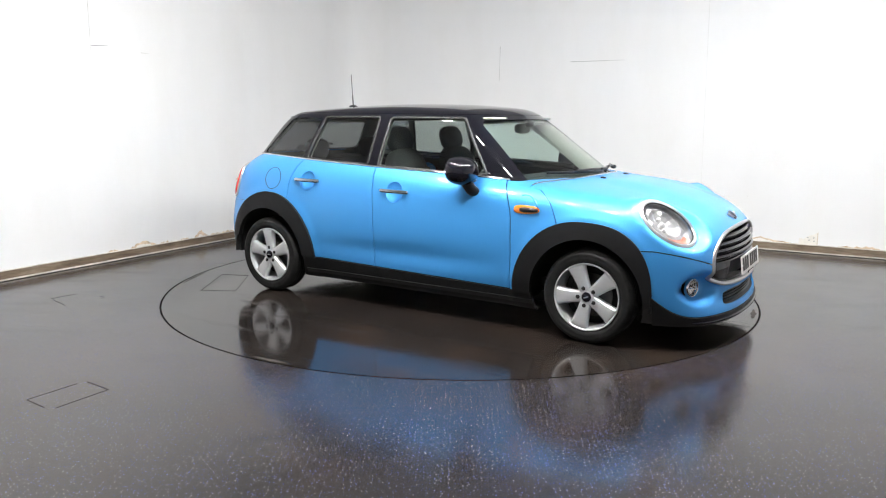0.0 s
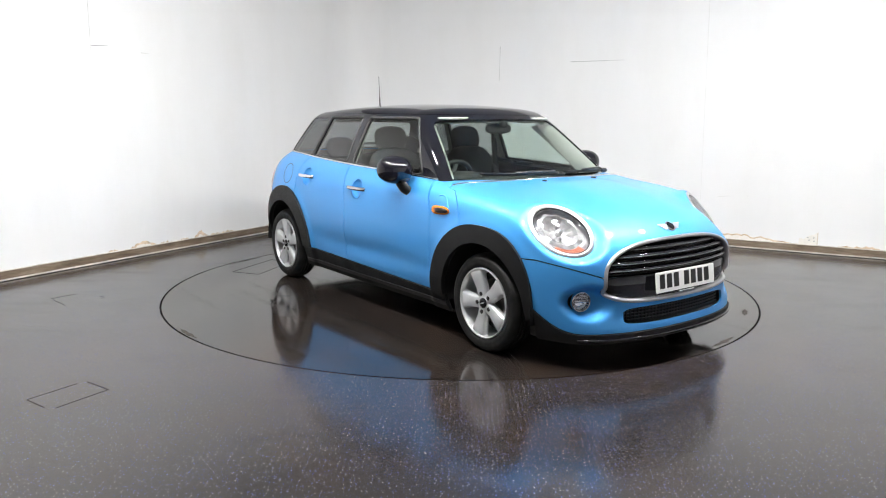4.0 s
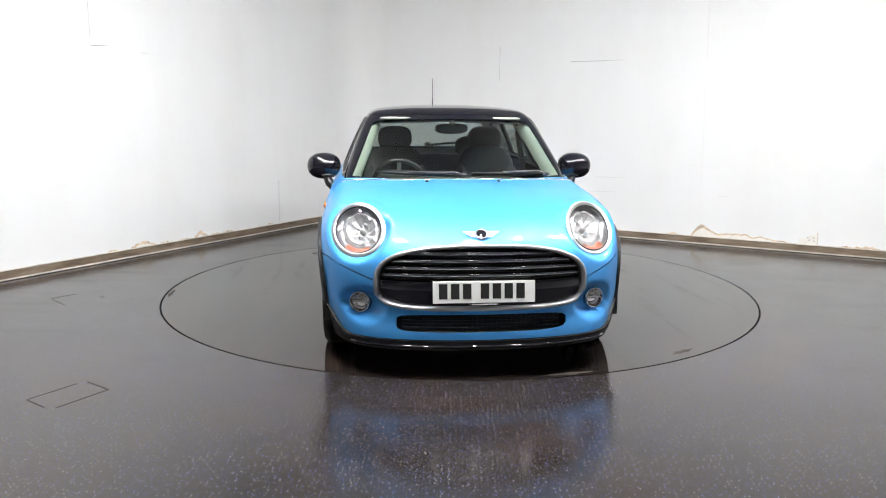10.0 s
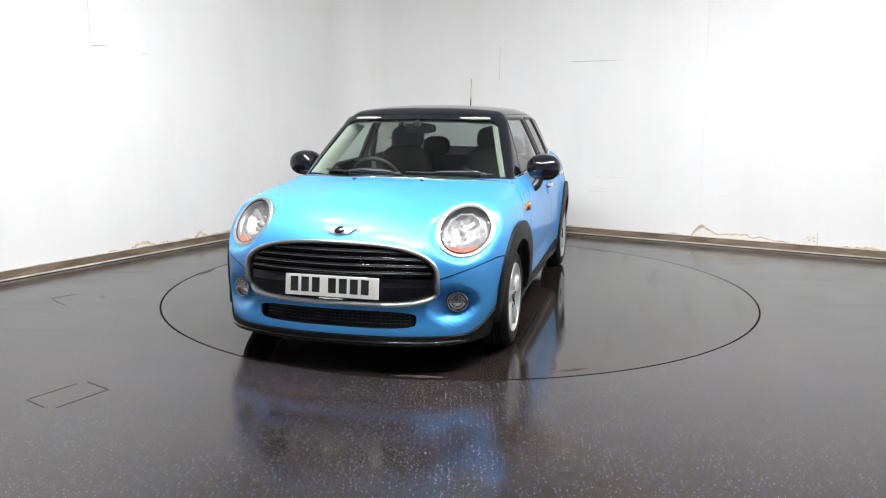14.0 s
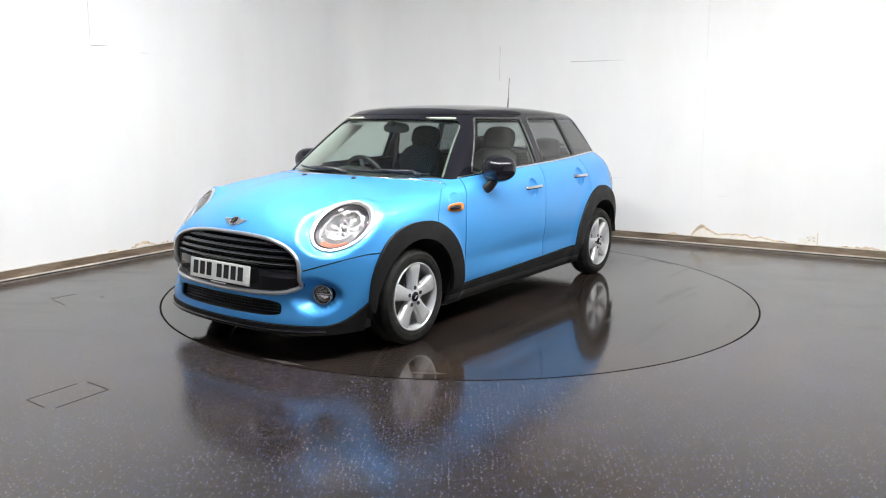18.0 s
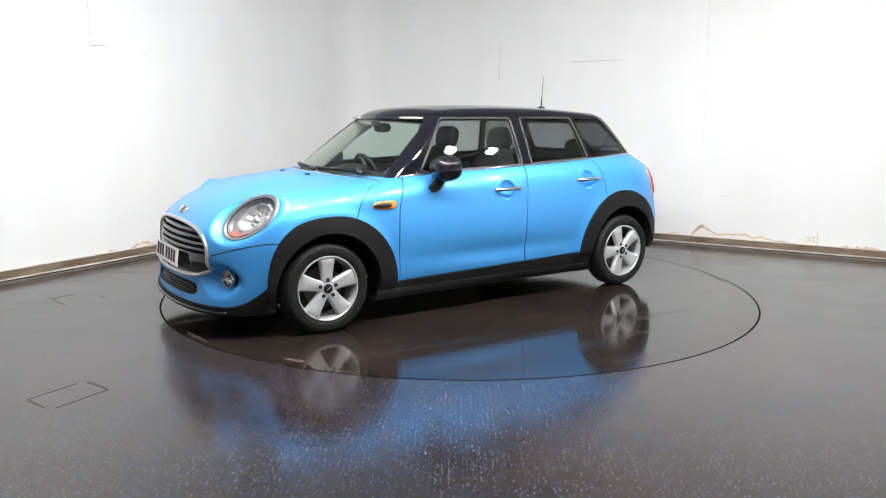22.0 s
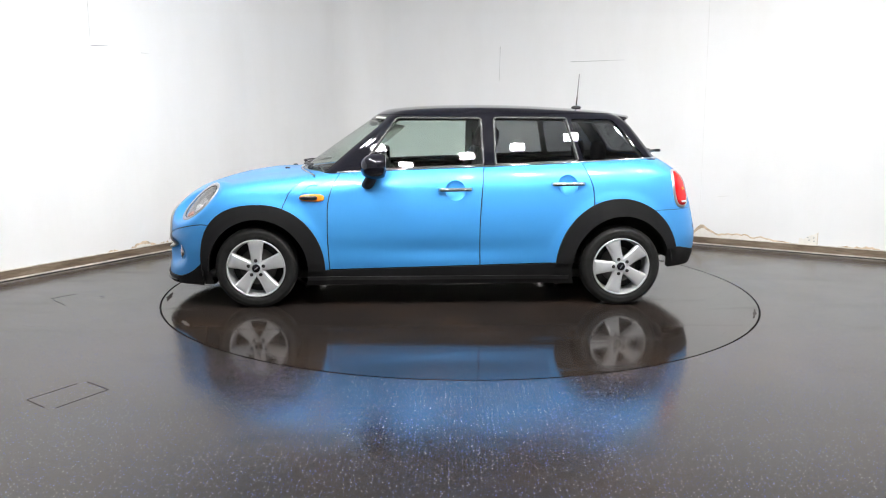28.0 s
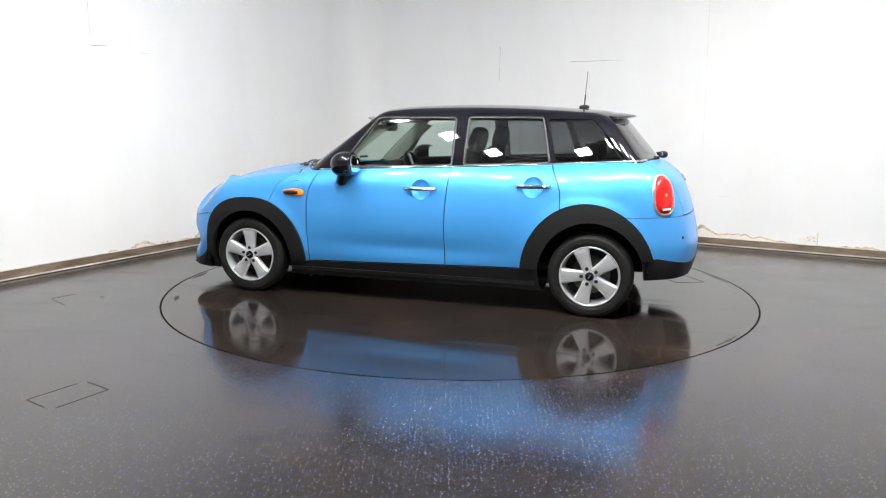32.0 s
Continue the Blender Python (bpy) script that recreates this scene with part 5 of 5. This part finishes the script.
def build_wipers(car):
    for y0, y1, ya in ((0.06, -0.52, 0.02), (0.60, 0.08, 0.56)):
        n = 18
        ys = np.linspace(y0, y1, n)
        zs = 0.955 + 0.016 * np.linspace(0, 1, n)
        p, nn = on_form(cabin_form, np.stack([np.full(n, 1.5), ys, zs], -1), np.array([-1.0, 0, 0]), 1.0)
        wiper = new("wiper")
        wiper.parent = car
        wiper["label"] = "black windscreen wiper"
        v, f = sweep(p + nn * 0.012, nn, [(-0.004, -0.012), (-0.003, 0.004), (0.003, 0.004), (0.004, -0.012)], False)
        part_of("blade", v, f, BLACK_SATIN, wiper)
        arm = np.array([[1.0 - 0.25 * ya * ya, ya, 0.965], p[3] + nn[3] * 0.035, p[8] + nn[8] * 0.028, p[11] + nn[11] * 0.02])
        v, f = sweep(arm, np.tile([0.6, 0, 0.8], (4, 1)), round_profile(0.010, 0.006, 8), False)
        part_of("arm", v, f, BLACK_SATIN, wiper)
        v, f = blob(arm[0], (0.022, 0.022, 0.016), 2.2, None, 14, 8)
        part_of("pivot", v, f, BLACK_SATIN, wiper)
    # scuttle panel under the blades
    ys = np.linspace(-0.72, 0.72, 40)
    rows = []
    for t in (0.0, 0.5, 1.0):
        x = 1.045 - 0.30 * ys**2 - 0.16 * t
        rows.append(np.stack([x, ys, 0.905 + 0.028 * t - 0.03 * ys**2], -1))
    v = np.concatenate(rows)
    part_of("scuttle_panel", v, [(i * 40 + k, i * 40 + k + 1, (i + 1) * 40 + k + 1, (i + 1) * 40 + k) for i in range(2) for k in range(39)], BLACK, car, "black scuttle panel")
    for y in (0.22, -0.22):
        q, nn = on_form(lower_form, np.array([[1.135, y, 1.3]]), np.array([0, 0, -1.0]), 0.9)
        v, f = blob(q[0] + nn[0] * 0.003, (0.020, 0.012, 0.008), 2.4, None, 16, 8)
        part_of("washer_jet", v, f, BLACK_SATIN, car, "small black washer jet")
    # rear wiper
    wiper = new("rear_wiper")
    wiper.parent = car
    wiper["label"] = "black rear wiper"
    v, f = sweep(np.array([[-1.685, 0.02, 1.060], [-1.690, 0.20, 1.078], [-1.668, 0.38, 1.086]]), np.tile([-0.8, 0, 0.5], (3, 1)), round_profile(0.012, 0.010, 8), False)
    part_of("blade", v, f, BLACK_SATIN, wiper)
    v, f = blob((-1.695, 0.0, 1.062), (0.035, 0.03, 0.026), 2.3, None, 16, 10)
    part_of("pivot", v, f, BLACK_SATIN, wiper)


def build_roof_fittings(car):
    v, f = [], []
    ys = np.linspace(-0.44, 0.44, 30)
    sec = [(-1.30, 0.0), (-1.38, 0.0), (-1.475, -0.010), (-1.486, -0.018), (-1.475, -0.028), (-1.43, -0.030), (-1.36, -0.040)]
    for y in ys:
        zz = roof_line(np.array(-1.40)) - 0.085 * y * y - 0.12 * y**4 - 0.004
        v += [(x - 0.010 + 0.55 * y * y, y, zz + dz - 0.05 * (-1.36 - x)) for x, dz in sec]
    k = len(sec)
    for i in range(29):
        f += [(i * k + j, (i + 1) * k + j, (i + 1) * k + (j + 1) % k, i * k + (j + 1) % k) for j in range(k)]
    f += [tuple(range(k)), tuple(29 * k + j for j in range(k - 1, -1, -1))]
    part_of("spoiler", v, f, BLACK_GLOSS, car, "gloss black roof spoiler")
    aerial = new("aerial")
    aerial.parent = car
    aerial["label"] = "thin black roof aerial"
    z = float(roof_line(np.array(-1.11)))
    v, f = blob((-1.11, 0, z + 0.012), (0.040, 0.022, 0.016), 2.3, None, 20, 10)
    part_of("foot", v, f, BLACK_SATIN, aerial)
    v, f = lathe([(0.0055, 0.0), (0.0052, 0.075), (0.0028, 0.085), (0.0024, 0.250), (0.0, 0.253)], 10)
    part_of("rod", moved(v, pose(-1.11, 0, z + 0.02, 0, -4, 0)), f, BLACK_SATIN, aerial)


def build_exhaust(car):
    """A short tail pipe under the rear bumper, and the silencer ahead of it."""
    v, f = lathe([(0.030, -0.16), (0.030, 0.0), (0.027, 0.003), (0.024, 0.0), (0.024, -0.15)], 24)
    part_of("exhaust_tip", moved(v, pose(-1.91, EXHAUST_Y, 0.295, 0, -90, 0)), f, CHROME, car, "chrome exhaust tip")
    v, f = blob((-1.66, 0.0, 0.335), (0.12, 0.52, 0.060), 3.0)
    part_of("silencer", v, f, STEEL, car, "dull steel silencer box")


EXHAUST_Y = 0.43


def build_fuel_flap(car):
    a = np.arange(48) * 2 * math.pi / 48
    p, nn = side_points(np.stack([-1.235 + 0.078 * np.cos(a), 0.868 + 0.078 * np.sin(a)], -1), -1)
    v, f = sweep(p, nn, [(-0.002, -0.004), (-0.002, 0.0012), (0.002, 0.0012), (0.002, -0.004)])
    part_of("fuel_flap_seam", v, f, BLACK, car, "round fuel flap joint")


def torus(radius, tube, n=48, k=12):
    return lathe([(radius + tube * math.cos(2 * math.pi * i / k), tube * math.sin(2 * math.pi * i / k)) for i in range(k)], n, True)


def build_seat(car, x, y, rake):
    seat = new("front_seat")
    seat.parent = car
    seat["label"] = "dark cloth front seat"
    seat.matrix_basis = pose(x, y, 0.30)
    v, f = blob((0.0, 0, 0.14), (0.27, 0.25, 0.10), 3.2)
    part_of("cushion", v, f, FABRIC, seat)
    r = Matrix.Rotation(radians(-rake), 3, "Y")
    v, f = blob((-0.30, 0, 0.46), (0.075, 0.235, 0.345), 3.4, r)
    part_of("backrest", v, f, FABRIC, seat)
    for s in (1, -1):
        v, f = blob((-0.26, 0.20 * s, 0.42), (0.075, 0.055, 0.24), 2.6, r)
        part_of("bolster", v, f, FABRIC, seat)
        v, f = lathe([(0.007, 0.0), (0.007, 0.12)], 8)
        part_of("headrest_post", moved(v, pose(-0.385, 0.05 * s, 0.74, 0, -rake, 0)), f, STEEL, seat)
    v, f = blob((-0.41, 0, 0.86), (0.055, 0.135, 0.095), 2.8, r)
    part_of("headrest", v, f, FABRIC, seat)


def build_interior(car):
    for y in (0.36, -0.36):
        build_seat(car, 0.02, y, 14)
    bench = new("rear_bench")
    bench.parent = car
    bench["label"] = "dark cloth rear bench"
    v, f = blob((-0.80, 0, 0.46), (0.26, 0.62, 0.11), 4)
    part_of("cushion", v, f, FABRIC, bench)
    v, f = blob((-1.12, 0, 0.72), (0.09, 0.60, 0.28), 4, Matrix.Rotation(radians(-16), 3, "Y"))
    part_of("backrest", v, f, FABRIC, bench)
    for y in (0.34, -0.34):
        v, f = blob((-1.21, y, 1.07), (0.045, 0.125, 0.085), 2.8)
        part_of("headrest", v, f, FABRIC, bench)
    v, f = blob((0.62, 0, 0.80), (0.27, 0.70, 0.125), 3.4)
    part_of("dashboard", v, f, DASH, car, "dark soft plastic dashboard")
    v, f = blob((0.50, -0.36, 0.925), (0.10, 0.15, 0.040), 2.6)
    part_of("instrument_hood", v, f, DASH, car)
    m = pose(0.355, -0.36, 0.865, 0, -66, 0)
    wheel = new("steering_wheel")
    wheel.parent = car
    wheel["label"] = "black leather steering wheel"
    v, f = torus(0.178, 0.016)
    part_of("wheel_rim", moved(v, m), f, BLACK_SATIN, wheel)
    v, f = blob((0, 0, 0.01), (0.065, 0.065, 0.03), 2.6)
    part_of("hub", moved(v, m), f, BLACK_SATIN, wheel)
    for a in (0, 180, 270):
        bm = box((0.12, 0.03, 0.016), (0.11, 0, 0), 0.005)
        bmesh.ops.transform(bm, matrix=m @ pose(0, 0, 0, 0, 0, a + 90), verts=bm.verts)
        part("wheel_spoke", bm, SATIN, wheel)
    v, f = blob((0.435, 0, 1.245), (0.022, 0.115, 0.036), 2.8)
    part_of("rear_view_mirror", v, f, BLACK_SATIN, car, "black interior mirror")
    v, f = blob((0.49, 0, 1.280), (0.035, 0.022, 0.026), 2.4)
    part_of("mirror_mount", v, f, BLACK_SATIN, car)
    for s in (1, -1):
        v, f = blob((0.36, 0.30 * s, 1.315), (0.10, 0.19, 0.010), 4)
        part_of("sun_visor", v, f, LINER, car, "pale grey sun visor")
        p = np.array([[-0.34, 0.62 * s, 1.22], [-0.36, 0.66 * s, 1.0], [-0.36, 0.72 * s, 0.6]])
        v, f = sweep(p, np.tile([0.9, -s * 0.3, 0.0], (3, 1)), [(-0.024, -0.001), (-0.024, 0.001), (0.024, 0.001), (0.024, -0.001)], False)
        part_of("seat_belt", v, f, BLACK, car, "black seat belt")
    part("parcel_shelf", box((0.42, 1.05, 0.02), (-1.43, 0, 0.985), 0.006), DASH, car, "dark parcel shelf")
    part("cabin_floor", box((2.3, 1.30, 0.05), (-0.2, 0, 0.30), 0.01), DASH, car)


def build_car():
    car = tagged(new("car"), "metallic blue five-door hatchback with gloss black roof", "car")
    car.empty_display_size = 0.3
    skin = build_car_body(car)
    build_cabin(car)
    for x in (AXLE_F, AXLE_R):
        for y in (0.832, -0.832):
            build_wheel(car, x, y, {(1, 1): 36, (1, -1): 22, (-1, 1): 56, (-1, -1): 4}[(1 if x > 0 else -1, 1 if y > 0 else -1)])
            s = 1 if y > 0 else -1
            v, f = lathe([(0.0, -0.30), (0.375, -0.30), (0.375, 0.0)], 48)
            keep = [q for q in f if min((moved([v[i]], pose(0, 0, 0, -90 * s, 0, 0))[0].z) for i in q) > (-0.05 if x > 0 else 0.0)]
            part_of("wheel_well", moved(v, pose(x, 0.82 * s, 0.275, -90 * s, 0, 0)), keep, BLACK, car, "black wheel well liner")
    part("floor_pan", box((3.05, 1.35, 0.06), (0.12, 0, 0.21), 0.02), BLACK, car, "black underbody")
    for s in (1, -1):
        build_headlamp(car, skin, s)
        build_fog(car, s)
        build_mirror(car, s)
        build_handle(car, 0.018, -0.216, 0.829, s)
        build_handle(car, -0.772, -1.005, 0.866, s)
        build_repeater(car, s)
        for x, z in CUPS:
            build_cup(car, x, z, s)
        build_tail_lamp(car, s)
    build_grille(car)
    build_plate(car)
    build_intake(car)
    q, nn = on_form(lower_form, np.array([[2.2, 0, 0.80]]), np.array([-1.0, 0, -0.25]), 0.9)
    build_emblem(car, q[0] + nn[0] * 0.004, nn[0], 1.3)
    q, nn = on_form(lower_form, np.array([[-2.3, 0, 0.90]]), np.array([1.0, 0, 0]), 0.9)
    build_emblem(car, q[0] + nn[0] * 0.004, nn[0], 1.1)
    build_belt(car)
    build_window_trims(car)
    build_wipers(car)
    build_roof_fittings(car)
    build_fuel_flap(car)
    build_exhaust(car)
    build_interior(car)
    return car


CAR = build_car()


# ---------------- what moves ----------------
def turn_at(t):
    return 0.00257 * t * t - 5.2421 * t - 31.03


OFFSET = Vector((0.1729, -0.1290, 0))


def motions():
    seconds = [float(t) for t in range(33)]
    walk(TURNTABLE, [(t, pose(0, 0, 0, 0, 0, turn_at(t))) for t in seconds])
    rows = []
    for t in seconds:
        p = Matrix.Rotation(radians(turn_at(t)), 3, "Z") @ OFFSET
        rows.append((t, pose(p.x, p.y, 0, 0, 0, turn_at(t))))
    walk(CAR, rows)


motions()
